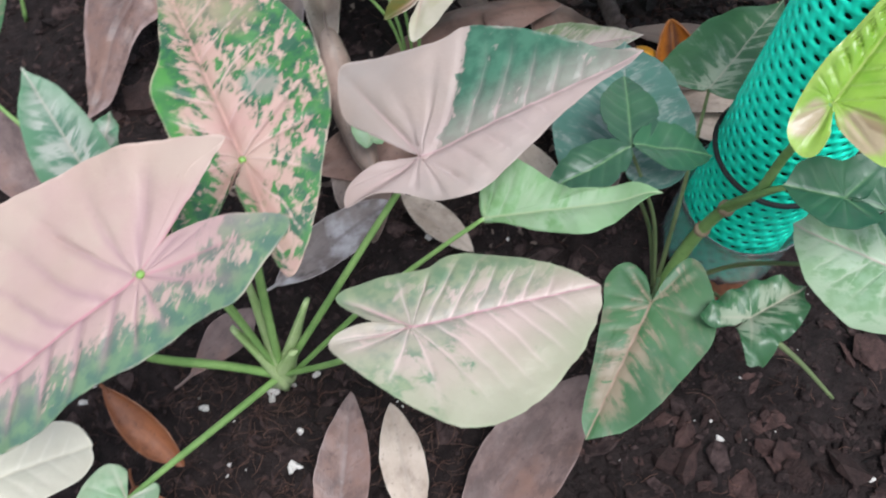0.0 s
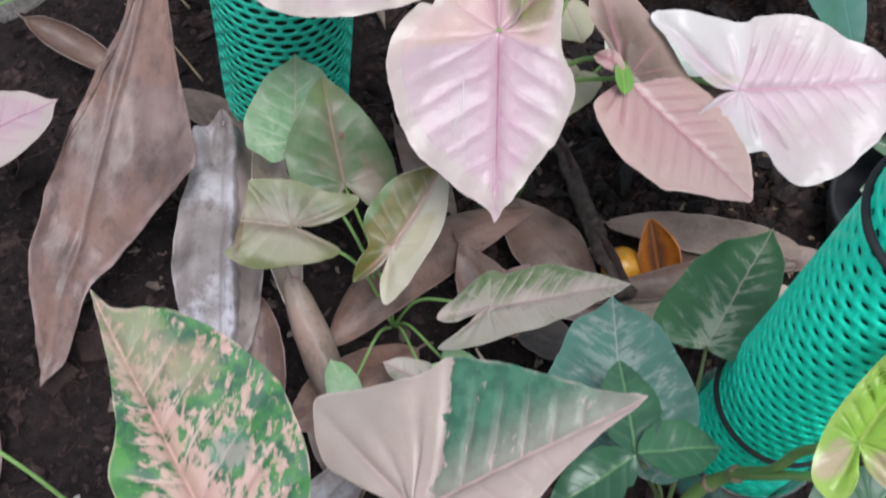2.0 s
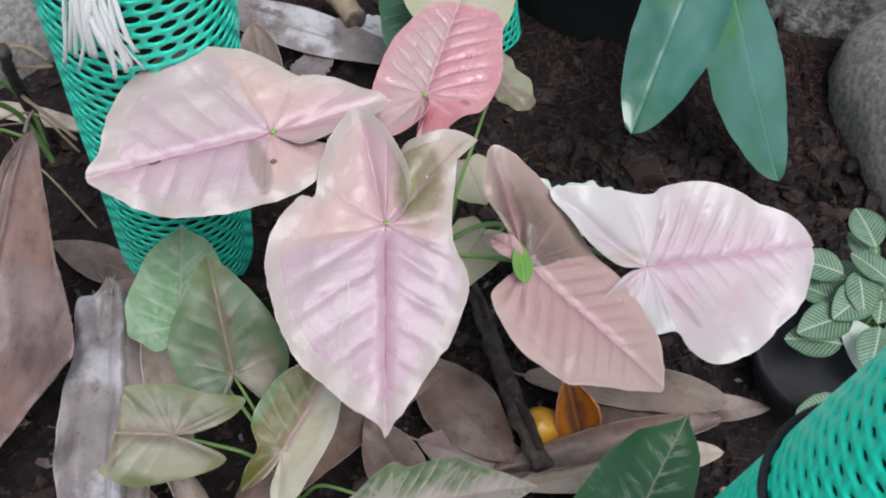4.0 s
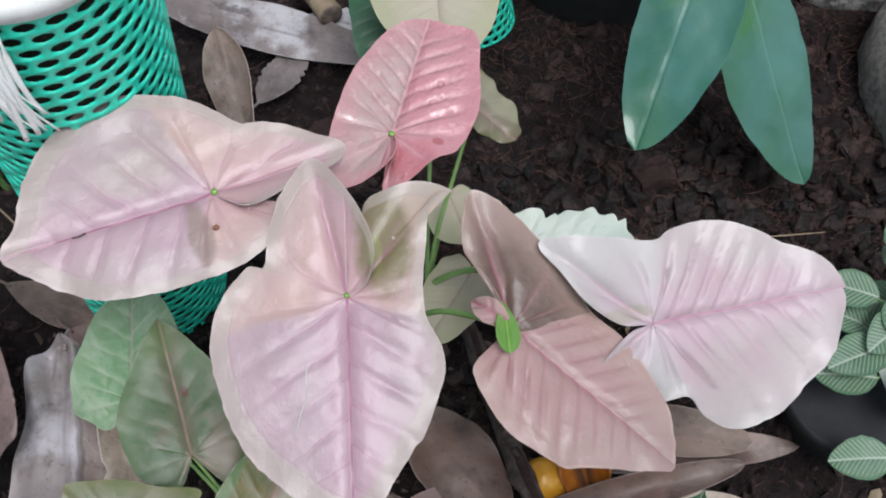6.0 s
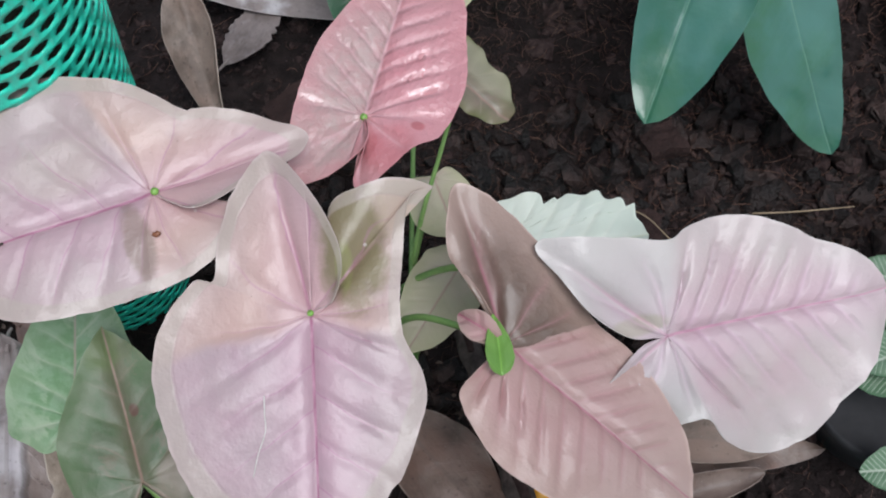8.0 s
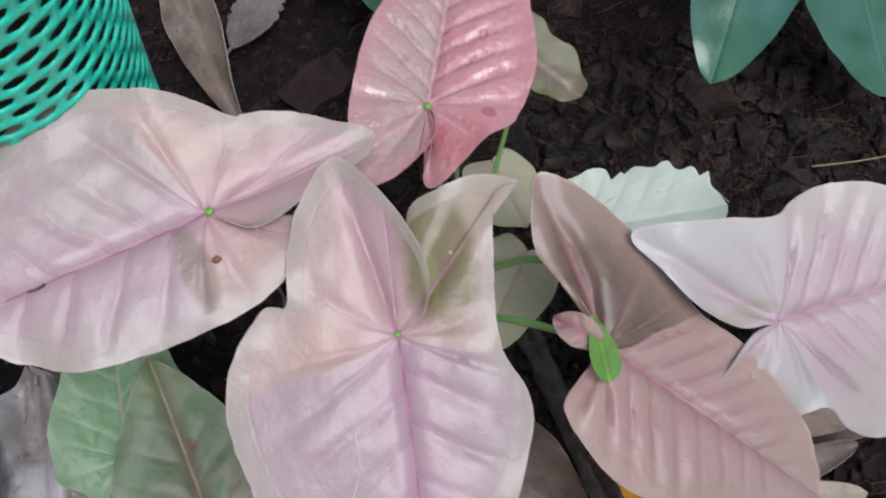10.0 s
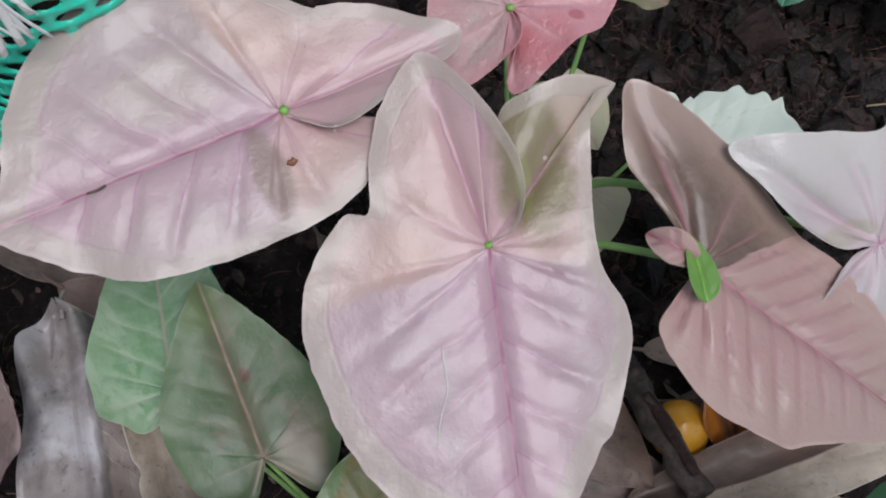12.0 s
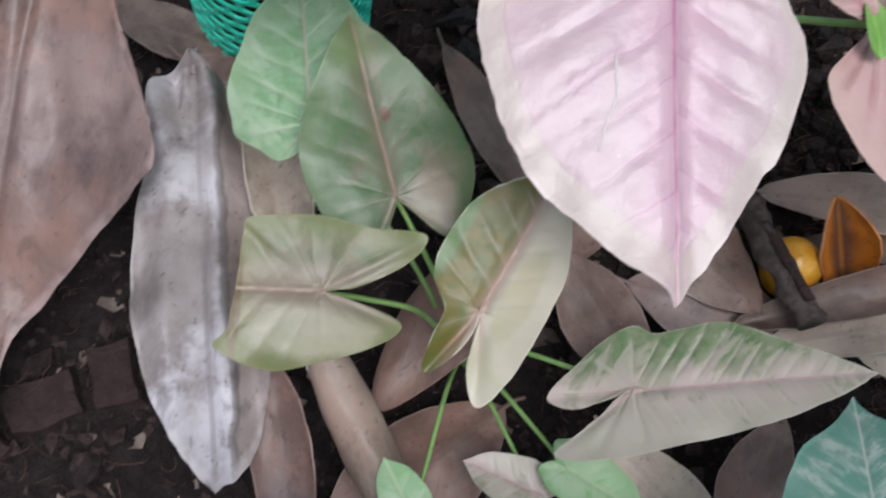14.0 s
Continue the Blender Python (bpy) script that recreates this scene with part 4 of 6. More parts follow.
def fibres(count, box, seed):
    rng = random.Random(seed)
    verts, faces = [], []
    for _ in range(count):
        x, y = rng.uniform(box[0], box[1]), rng.uniform(box[2], box[3])
        p = Vector((x, y, ground_level(x, y) + rng.uniform(0.001, 0.008)))
        d = Vector((rng.gauss(0, 1), rng.gauss(0, 1), rng.gauss(0, 0.35))).normalized()
        turn = rng.gauss(0, 0.5)
        r = rng.uniform(0.00009, 0.00022)
        length = rng.uniform(0.004, 0.022)
        start = len(verts)
        for i in range(5):
            side = d.cross(Vector((0, 0, 1))).normalized()
            for k in range(3):
                a = 2.1 * k
                verts.append(p + side * math.cos(a) * r + Vector((0, 0, 1)) * math.sin(a) * r)
            p = p + d * (length / 4)
            d = (Euler((0, 0, turn)).to_matrix() @ d + Vector((0, 0, -0.08))).normalized()
        for i in range(4):
            for k in range(3):
                a, b = start + i * 3 + k, start + i * 3 + (k + 1) % 3
                faces.append((a, b, b + 3, a + 3))
    mesh = shaped("coir_fibres", verts, faces)
    mesh.materials.append(FIBRE)
    return tagged(new("coir_fibres", mesh), "fine brown coir fibres tangled over the soil", "fibre", kind="stuff")


build_ground()
chunks("bark_chips", 5200, 0.0030, 0.0115, (-0.42, 0.62, 0.05, 1.02), BARK, "broken dark brown bark and coconut husk chips", "mulch", 3, 0.5)
chunks("bark_pieces", 190, 0.005, 0.0175, (0.04, 0.46, 0.06, 0.34), BARK_PIECE, "larger reddish brown pieces of bark on the soil", "bark", 41, 0.35, 0.1)
chunks("soil_crumbs", 24000, 0.0008, 0.0042, (-0.40, 0.60, 0.08, 0.98), BARK, "small dark crumbs of potting soil", "soil", 4, 0.8)
chunks("husk_lumps", 1800, 0.003, 0.0125, (0.00, 0.46, 0.54, 0.74), HUSK, "crumbling lumps of brown coconut husk", "mulch", 51, 0.8, 0.3)
fibres(3000, (0.08, 0.46, 0.54, 0.86), 9)
chunks("perlite", 150, 0.0008, 0.0034, (-0.38, 0.50, 0.10, 0.42), PERLITE, "scattered white perlite grains on the soil", "perlite", 11, 0.8, 0.1)
chunks("perlite", 16, 0.0030, 0.0055, (-0.15, -0.03, 0.17, 0.27), PERLITE, "large white perlite grains round the crown", "perlite", 21, 0.9, 0.0)
chunks("wood_chips", 60, 0.0030, 0.0090, (0.17, 0.36, 0.44, 0.62), STRAW, "pale tan splinters of wood on dark soil", "wood chips", 31, 0.3, 0.0)
chunks("leaf_litter", 340, 0.0025, 0.0095, (-0.20, 0.24, 0.36, 0.66), LITTER, "torn brown scraps of dead leaves on the soil", "leaf litter", 61, 0.10, 0.0)
fibres(650, (-0.16, 0.02, 0.14, 0.27), 6)
fibres(4200, (-0.38, 0.56, 0.10, 0.98), 5)


def bark_chunk(at, size, yaw, seed):
    """A broken slab of bark with a split, uneven face."""
    bm = bmesh.new()
    bmesh.ops.create_cube(bm, size=1.0)
    bmesh.ops.subdivide_edges(bm, edges=bm.edges[:], cuts=5, use_grid_fill=True)
    off = Vector((seed * 4.1, seed * 2.7, 3.0))
    for v in bm.verts:
        p = Vector((v.co.x * size[0], v.co.y * size[1], v.co.z * size[2]))
        taper = 1 - 0.25 * noise.noise(Vector((p.x * 60, 0, 1)) + off)
        p = Vector((p.x, p.y * taper, p.z))
        v.co = p + 0.0030 * noise.noise_vector(p * 70 + off) + 0.0012 * noise.noise_vector(Vector((p.x * 60, p.y * 260, p.z * 260)) + off)
    mesh = bpy.data.meshes.new("bark_chunk")
    bm.to_mesh(mesh)
    bm.free()
    mesh.materials.append(BARK_PIECE)
    ob = new("bark_chunk", mesh)
    ob.matrix_basis = Matrix.Translation((at[0], at[1], ground_level(*at) + size[2] * 0.35)) @ Euler((0.12, -0.08, radians(yaw))).to_matrix().to_4x4()
    return tagged(ob, "reddish brown broken chunk of bark on the soil", "bark", "bark chunks on the soil")


for spot, size, yaw in (((-0.204, 0.478), (0.034, 0.020, 0.012), 14), ((-0.170, 0.487), (0.020, 0.030, 0.014), 8), ((-0.232, 0.455), (0.026, 0.016, 0.010), 50),
                        ((0.045, 0.765), (0.040, 0.022, 0.016), 28), ((0.020, 0.742), (0.026, 0.020, 0.014), -40), ((0.235, 0.640), (0.030, 0.018, 0.014), 70), ((0.262, 0.700), (0.024, 0.020, 0.014), 15)):
    bark_chunk(spot, size, yaw, yaw)


# ---- poles ----
def aimed(foot, top):
    d = Vector(top) - Vector(foot)
    return Matrix.Translation(foot) @ d.to_track_quat("Z", "Y").to_matrix().to_4x4(), d.length


def moss_pole(foot, top, radius, around, pitch, hole, skew, label, flare=0.0, net=NET_GREEN):
    m, length = aimed(foot, top)
    pole = root("moss_pole", foot, label, "plant pole", "moss poles")
    pole.matrix_basis = m
    sleeve = part("net_sleeve", net_sleeve(radius, length, around, pitch, hole, skew, flare=flare), net, pole, "green plastic net with oval holes", m)
    core = [(radius * 0.02, 0.002), (radius * 0.84, 0.003)] + [((radius + flare * length * i / 24) * (0.84 + 0.02 * math.sin(i * 2.1)), 0.003 + (length - 0.008) * i / 24) for i in range(25)] + [(radius * 0.02, length - 0.004)]
    part("fibre_core", lathe(core), CORE, pole, "dark coir fibre filling", m)
    return pole, m, length


RIGHT_FOOT, RIGHT_TOP, RIGHT_R = (0.1871, 0.3653, 0.0), (0.2177, 0.3100, 0.50), 0.0348
pole, m, length = moss_pole(RIGHT_FOOT, RIGHT_TOP, RIGHT_R, 24, 0.0082, (0.25, 0.265), 0.05, "moss pole wrapped in bright green plastic net, leaning")


def tie_ring(parent, m, z, radius, wire, material, label, wobble=0.0006):
    pts = []
    for k in range(25):
        a = 2 * math.pi * k / 24
        pts.append((radius * math.cos(a), radius * math.sin(a), z + wobble * math.sin(a * 3 + z * 90)))
    return part("tie", tube(pts, wire, wire, 8, 3), material, parent, label, m)


tie_ring(pole, m, 0.322, RIGHT_R + 0.0012, 0.0019, BLACK_PLASTIC, "black plastic tie")
tie_ring(pole, m, 0.122, RIGHT_R + 0.0010, 0.0017, BLACK_PLASTIC, "black plastic tie")
cup = root("plastic_cup", (0.1871, 0.3653, 0.0), "clear plastic cup round the foot of the pole", "cup")
cup_m = m
part("cup_wall", lathe([(0.0380, 0.0), (0.0385, 0.050), (0.0405, 0.066), (0.0412, 0.067), (0.0405, 0.068), (0.0392, 0.066), (0.0372, 0.050), (0.0365, 0.001)]), CLEAR, cup, "", cup_m)

LEFT_FOOT, LEFT_TOP, LEFT_R = (-0.081, 0.683, 0.0), (-0.034, 0.648, 0.48), 0.0464
pole, m, length = moss_pole(LEFT_FOOT, LEFT_TOP, LEFT_R, 26, 0.0082, (0.395, 0.39), 0.12, "thick moss pole wrapped in green plastic net, tied with white raffia", 0.017, NET_DULL)


FAR_POLE, far_m, _ = moss_pole((0.166, 0.862, 0.0), (0.110, 0.935, 0.42), 0.030, 24, 0.0070, (0.36, 0.36), 0.10, "moss pole in green net behind the plants", net=NET_DULL)


def raffia(parent, m, z, radius):
    """A flat white tie wound round the pole, with frayed ends hanging down."""
    prof = [(radius + 0.0006, z - 0.006), (radius + 0.0026, z - 0.0055), (radius + 0.003, z), (radius + 0.0026, z + 0.0055), (radius + 0.0006, z + 0.006)]
    tie = part("raffia_tie", lathe(prof, 60), TWINE, parent, "white raffia tie", m)
    rng = random.Random(8)
    for k in range(26):
        a = radians(-158 + rng.gauss(0, 5))
        drop = rng.uniform(0.052, 0.080)
        wide = rng.uniform(-0.25, 0.25)
        pts = [((radius + 0.003) * math.cos(a), (radius + 0.003) * math.sin(a), z)]
        for i in range(1, 4):
            s = i / 3
            aa = a + wide * s * s
            rr = radius + 0.003 + 0.006 * math.sin(s * 2.4) + rng.uniform(0, 0.001)
            pts.append((rr * math.cos(aa), rr * math.sin(aa), z - drop * s))
        part("strand", tube(pts, 0.0016, 0.0012, 6, 5, 0.35), TWINE, tie, "", m)


raffia(pole, m, 0.353, LEFT_R + 0.0060)

# ---- variegated plant in front ----
CROWN = (-0.092, 0.262, 0.012)
front = root("arrowhead_plant", CROWN, "arrowhead plant with pink and green variegated leaves, rooted in soil", "plant", "arrowhead plants")
arrow_leaf("leaf", front, (-0.1084, 0.1828, 0.2683), -153, -27, -5, 120, [(100, 16), (81, 26), (63, 29), (39, 27), (13, 31), (-13, 31), (-33, 34), (-49, 28), (-63, 20), (-47, 6), (-22, -6), (-10, -6), (-4, -1)],
           [(105, 25), (87, 43), (60, 63), (41, 62), (14, 56), (-11, 51), (-31, 41), (-57, 24), (-40, 22), (-24, 15), (-8, 10), (-1, 4)], MIXED_A, "large leaf, half pink and half green", fold=4, wave=2.6, seed=1, spacing=17, quilt=2.6, rings=30)
arrow_leaf("leaf", front, (-0.0821, 0.2629, 0.2336), 116, 13, 3, 120, [(110, 2), (99, 4), (76, 10), (57, 17), (43, 26), (23, 26), (7, 27), (-9, 33), (-24, 41), (-37, 45), (-38, 36), (-19, 18), (-5, 6)],
           [(109, 5), (103, 15), (92, 28), (75, 40), (49, 50), (28, 50), (10, 46), (-10, 35), (-33, 21), (-51, 8), (-58, -3), (-36, -7, 4), (-16, -9, 5), (-7, -3, 2)], MIXED_E, "leaf speckled green and salmon pink", fold=7, wave=2.4, seed=2, spacing=17, quilt=1.6, rings=30, crease=2.0)
arrow_leaf("leaf", front, (-0.0049, 0.2741, 0.2200), 13, 26, 4, 109, [(100, 6), (88, 15), (72, 29), (53, 44), (39, 52), (28, 51), (1, 57), (-24, 64), (-28, 53), (-29, 33), (-15, 17), (-3, 5)],
           [(102, 2), (90, 4), (65, 12), (38, 23), (18, 28), (2, 24), (-14, 13), (-26, 8), (-43, 6, -2), (-36, -2), (-20, -5, 1), (-8, -2)], MIXED_B, "leaf half dull pink, half blotched green", wave=2.8, seed=3, quilt=2.2, spacing=14, rings=30, crease=2.0, fold=(3, -4))
arrow_leaf("leaf", front, (-0.0085, 0.2060, 0.1840), 12, 4, -2, 88, [(80, 7), (66, 19), (50, 28), (34, 34), (22, 34), (12, 29), (-4, 31), (-28, 28), (-30, 20), (-17, 7), (-5, 3)],
           [(86, 8), (79, 20), (64, 36), (40, 50), (15, 52), (-5, 39), (-24, 20), (-38, 3), (-33, -3, 2), (-17, -5, 2), (-6, -2, 1)], MIXED_C, "cream and pink leaf with green patches", edge_drop=(0.08, 0.06), wave=2.8, seed=4, quilt=1.9, rings=28)
part("petiole", tube([CROWN, (-0.118, 0.252, 0.045), (-0.152, 0.232, 0.100), (-0.150, 0.205, 0.190), (-0.1084, 0.1838, 0.267)], 0.0028, 0.0020), STALK, front)
petiole(front, CROWN, (-0.0821, 0.2629, 0.2326), 2.7)
petiole(front, CROWN, (-0.0049, 0.2741, 0.2190), 2.3, 0.5, 0.5)
petiole(front, CROWN, (-0.0085, 0.2060, 0.1830), 2.0, 0.45, 0.5)
for dx, dy, h in ((0.022, 0.010, 0.075), (-0.020, 0.000, 0.060), (0.012, -0.004, 0.040), (-0.010, 0.016, 0.095)):
    c = Vector(CROWN)
    part("sheath", tube([c + Vector((0, 0, -0.008)), c + Vector((dx * 0.5, dy * 0.5, h * 0.5)), c + Vector((dx, dy, h))], 0.0085, 0.0030, 8, 6, 0.55), SHEATH, front, "pale green leaf sheath")
arrow_leaf("leaf", front, (0.0242, 0.2564, 0.1969), -8, 24, 2, 84, [(66, 6, 2), (46, 5, 3), (39, 9, 4), (25, 17, 7), (10, 23, 8), (2, 18, 5), (-3, 7, 1)],
           [(68, 8), (58, 13), (48, 16), (28, 11), (11, 5)], LIGHT_GREEN, "light green half-folded young leaf", fold=(16, 4), quilt=2.0, wave=4.0, seed=5, ruffle=2.0, spacing=9, rings=24)
petiole(front, (-0.085, 0.258, 0.02), (0.0242, 0.2564, 0.1965), 1.7, 0.55, 0.5)
arrow_leaf("leaf", front, (-0.1380, 0.2370, 0.2460), 129, 48, 0, 57, (20, 17, 8, 11), (22, 13, 6, 12), GREEN_CLOUD, "green leaf clouded with white", fold=10, seed=51)
arrow_leaf("leaf", front, (-0.1390, 0.2480, 0.2450), 71, 43, 10, 25, (10, 9, 5, 6), (10, 8, 5, 6), GREEN_CLOUD, "small curled leaf clouded with white", fold=26, seed=54, ruffle=1.5)
petiole(front, CROWN, (-0.1380, 0.2370, 0.2460), 1.8, 0.5, 0.4)
petiole(front, CROWN, (-0.1390, 0.2480, 0.2450), 1.5, 0.5, 0.4)
arrow_leaf("leaf", front, (-0.152, 0.158, 0.088), -120, -8, 0, 46, [(36, 12), (18, 18), (2, 17), (-10, 14), (-14, 8), (-5, 3)], [(36, 12), (18, 20), (2, 22), (-10, 18), (-12, 9), (-5, 3)], MINT, "small light green leaf", fold=10, seed=6)
petiole(front, CROWN, (-0.152, 0.158, 0.088), 2.4, 0.5, 0.5)
arrow_leaf("leaf", front, (-0.232, 0.158, 0.098), 22, 2, 0, 66, [(62, 12), (50, 20), (36, 21), (18, 24), (2, 26), (-12, 20)], [(64, 10), (54, 17), (40, 20), (22, 27), (4, 30), (-12, 20)], CREAM_LEAF, "creamy white rounded leaf", seed=7, wave=2.5, quilt=1.4)

# ---- green plant at the foot of the pole ----
FOOT = (0.140, 0.322, 0.006)
climber = root("arrowhead_plant", FOOT, "arrowhead plant with green white-veined leaves beside the pole", "plant", "arrowhead plants")
arrow_leaf("leaf", climber, (0.1071, 0.2370, 0.1503), -118, -13, 1, 74, [(63, 15), (45, 24), (28, 29), (8, 34), (-9, 30), (-26, 17), (-29, 7), (-13, 1)],
           [(66, 6), (34, 14), (12, 20), (-3, 25), (-14, 19), (-12, 8)], GREEN_PINKVEIN, "dark green leaf with pink-white veins", fold=4, seed=11, spacing=13, rings=26, quilt=1.6)
arrow_leaf("leaf", climber, (0.099, 0.316, 0.158), 84, -4, -2, 93, (34, 37, 33, 28, 20, 17, 3), (36, 36, 32, 28, 18, 17, 3), GREEN_VEIN, "blue-green leaf with white veins", bend=0.03, fold=4, seed=12, quilt=1.4, spacing=10)
for yaw, length, wide, tip in ((88, 52, 15, -4), (8, 46, 14, -12), (204, 48, 14, -14)):
    solid(part("leaflet", lance_mesh("leaflet", length, wide, wide, peak=0.42, sharp=0.8, fold=10, crinkle=4.0, bend=0.10, seed=yaw, torn=0.25), GREEN_DARK, climber, "dark green leaflet", turned((0.097, 0.301, 0.192), yaw, tip, 0)), 0.0004)
arrow_leaf("leaf", climber, (0.153, 0.374, 0.148), 53, -2, -16, 88, (30, 32, 29, 27, 8, 20, 3), (28, 24, 20, 17, 6, 12, 3), GREEN_FRESH, "green leaf with white feathered veins", fold=8, seed=14, edge_drop=(0, 0.15))
arrow_leaf("leaf", climber, (0.153, 0.226, 0.156), 30, 0, 0, 33, (4, 16, 24, 10), (10, 18, 18, 18), GREEN_FRESH, "small curled green leaf with pale veins", fold=35, edge_drop=(0.5, 0.5), seed=15, ruffle=2.5)
arrow_leaf("leaf", climber, (0.189, 0.262, 0.205), 166, 0, 0, 28, (9, 20, 17, 10), (14, 18, 16, 20), GREEN_DARK, "small dark green leaf", fold=15, seed=16)
arrow_leaf("leaf", climber, (0.212, 0.262, 0.196), 30, 5, 0, 30, (9, 18, 12, 12), (14, 16, 12, 12), GREEN_DARK, "small dark green leaf", fold=15, seed=17)
arrow_leaf("leaf", climber, (0.1690, 0.2722, 0.2620), 45, 41, 2, 88, [(70, 5), (44, 9), (22, 12), (-1, 13), (-20, 8), (-26, -2), (-22, -8), (-12, -7)],
           [(66, 9), (46, 13), (28, 16), (17, 23), (8, 27), (-5, 33), (-10, 34), (-11, 24), (-8, 8)], LIME, "lime green crinkled leaf with pink stains", fold=(7, 5), seed=18, wave=3.0, ruffle=2.0, quilt=4.5, spacing=8, rings=26)
arrow_leaf("leaf", climber, (0.222, 0.250, 0.163), 154, 5, -2, 50, (12, 40, 38, 34, 18, 24, 4), (20, 26, 24, 22, 18, 18, 4), MINT, "pale green leaf", fold=3, seed=19, blunt=0.3)
for end, thick in (((0.107, 0.237, 0.149), 1.6), ((0.099, 0.316, 0.158), 1.5), ((0.097, 0.301, 0.190), 1.4), ((0.153, 0.374, 0.148), 1.6), ((0.153, 0.226, 0.156), 1.2), ((0.222, 0.250, 0.163), 1.6)):
    petiole(climber, FOOT, end, thick, 0.5, 0.35, STALK_DULL)
part("stem", tube([(0.143, 0.322, 0.01), (0.1500, 0.3250, 0.050), (0.1555, 0.3220, 0.084), (0.1610, 0.3140, 0.118), (0.1690, 0.3030, 0.150), (0.1710, 0.2960, 0.191), (0.1690, 0.2722, 0.261)], 0.0046, 0.0020, 10, 8), STALK, climber, "thick green climbing stem")
for at in ((0.1555, 0.3220, 0.084), (0.1610, 0.3140, 0.118)):
    part("stem_node", lathe([(0.0003, -0.004), (0.0040, -0.003), (0.0050, 0.0), (0.0040, 0.003), (0.0003, 0.004)], 12), STRAW, climber, "pale ring on the stem", Matrix.Translation(at) @ Euler((radians(30), radians(12), 0)).to_matrix().to_4x4())
part("sheath", tube([(0.1610, 0.3140, 0.118), (0.1660, 0.3020, 0.146), (0.1750, 0.2930, 0.168), (0.1850, 0.2860, 0.178), (0.1960, 0.2760, 0.182)], 0.0052, 0.0014, 8, 8, 0.5), STALK, climber)
part("stem", tube([(0.156, 0.224, 0.152), (0.1800, 0.2155, 0.132), (0.2040, 0.2070, 0.1050)], 0.0018, 0.0010), STALK_DULL, climber)

# ---- pink plant ----
HEART = (0.085, 0.575, 0.004)
pink = root("arrowhead_plant", HEART, "pink arrowhead plant with broad pastel leaves, rooted in soil", "plant", "arrowhead plants")
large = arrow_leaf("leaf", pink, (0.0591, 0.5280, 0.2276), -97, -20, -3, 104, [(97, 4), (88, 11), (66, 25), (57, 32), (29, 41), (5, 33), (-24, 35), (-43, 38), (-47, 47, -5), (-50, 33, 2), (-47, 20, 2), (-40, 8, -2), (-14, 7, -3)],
                   [(97, 4), (91, 15), (73, 37), (56, 49), (36, 56), (15, 59), (-3, 53), (-15, 43), (-15, 35), (-32, 33), (-49, 26), (-61, 13, 3), (-45, -2, 7), (-23, -12, 8), (-6, -9, 4)], PINK_OLIVE_SHADE, "large pastel pink leaf with overlapping lobes", edge_drop=(0.05, 0.05), quilt=1.5, wave=2.6, seed=21, spacing=17, rings=34, crease=1.6)
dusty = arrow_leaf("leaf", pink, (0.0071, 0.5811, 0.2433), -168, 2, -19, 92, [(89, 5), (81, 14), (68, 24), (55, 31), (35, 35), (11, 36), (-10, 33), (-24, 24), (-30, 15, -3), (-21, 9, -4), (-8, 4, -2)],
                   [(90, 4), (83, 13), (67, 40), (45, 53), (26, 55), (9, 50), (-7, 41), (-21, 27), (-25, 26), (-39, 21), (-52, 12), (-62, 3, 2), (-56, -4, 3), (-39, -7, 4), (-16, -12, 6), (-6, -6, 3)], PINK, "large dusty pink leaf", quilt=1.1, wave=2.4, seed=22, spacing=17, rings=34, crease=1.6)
arrow_leaf("leaf", pink, (0.0894, 0.6137, 0.2223), 66, 5, 10, 68, [(61, 11), (47, 20), (23, 27), (2, 28), (-13, 27), (-36, 20), (-33, 10, 1), (-26, 3, 2), (-15, -4, 4), (-6, -3, 2)],
           [(66, 10), (64, 24), (41, 32), (19, 36), (-1, 32), (-10, 23), (-28, 11, -2), (-30, 4, -2), (-12, 4)], PINK_GLOSS, "glossy rose pink young leaf", fold=8, quilt=2.6, wave=3.0, seed=23, spacing=10, rings=30, crease=1.6)
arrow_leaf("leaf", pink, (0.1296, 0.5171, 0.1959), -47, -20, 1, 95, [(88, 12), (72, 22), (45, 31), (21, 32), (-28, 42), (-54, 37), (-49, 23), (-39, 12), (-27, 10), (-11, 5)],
           [(92, 6), (66, 26), (52, 35), (26, 38), (6, 32), (-2, 27), (-2, 18), (-1, 8)], PINK_PEACH, "peach pink leaf under another leaf, its shaded lobe painted brown", quilt=3.0, wave=2.6, seed=24, spacing=10, rings=30, crease=1.4)
arrow_leaf("leaf", pink, (0.1947, 0.5132, 0.1829), 6, -9, 28, 101, [(98, 7), (90, 16), (70, 28), (47, 40), (30, 43), (15, 41), (6, 38), (-16, 43), (-46, 47), (-40, 31), (-31, 15), (-15, 2, 2)],
           [(100, 6), (96, 15), (77, 38), (53, 53), (34, 56), (17, 47), (10, 36), (-5, 36), (-22, 31), (-35, 22), (-24, 10), (-11, 2)], PINK_PALE, "almost white pink leaf with folded lobes", quilt=2.8, wave=4.2, seed=25, spacing=12, rings=34, crease=2.2, ruffle=2.2)
arrow_leaf("leaf", pink, (0.118, 0.585, 0.120), -129, 0, 0, 50, (14, 18, 10, 10), (14, 18, 10, 10), CREAM_OLIVE, "pale yellowish leaf", seed=26, fold=6)
arrow_leaf("leaf", pink, (0.1148, 0.6224, 0.1473), -80, -1, -1, 34, [(28, 7), (21, 12), (9, 15), (-4, 9)], [(28, 11), (17, 16), (-3, 13)], CREAM_OLIVE, "dull pinkish leaf in shade", seed=27, fold=-8)
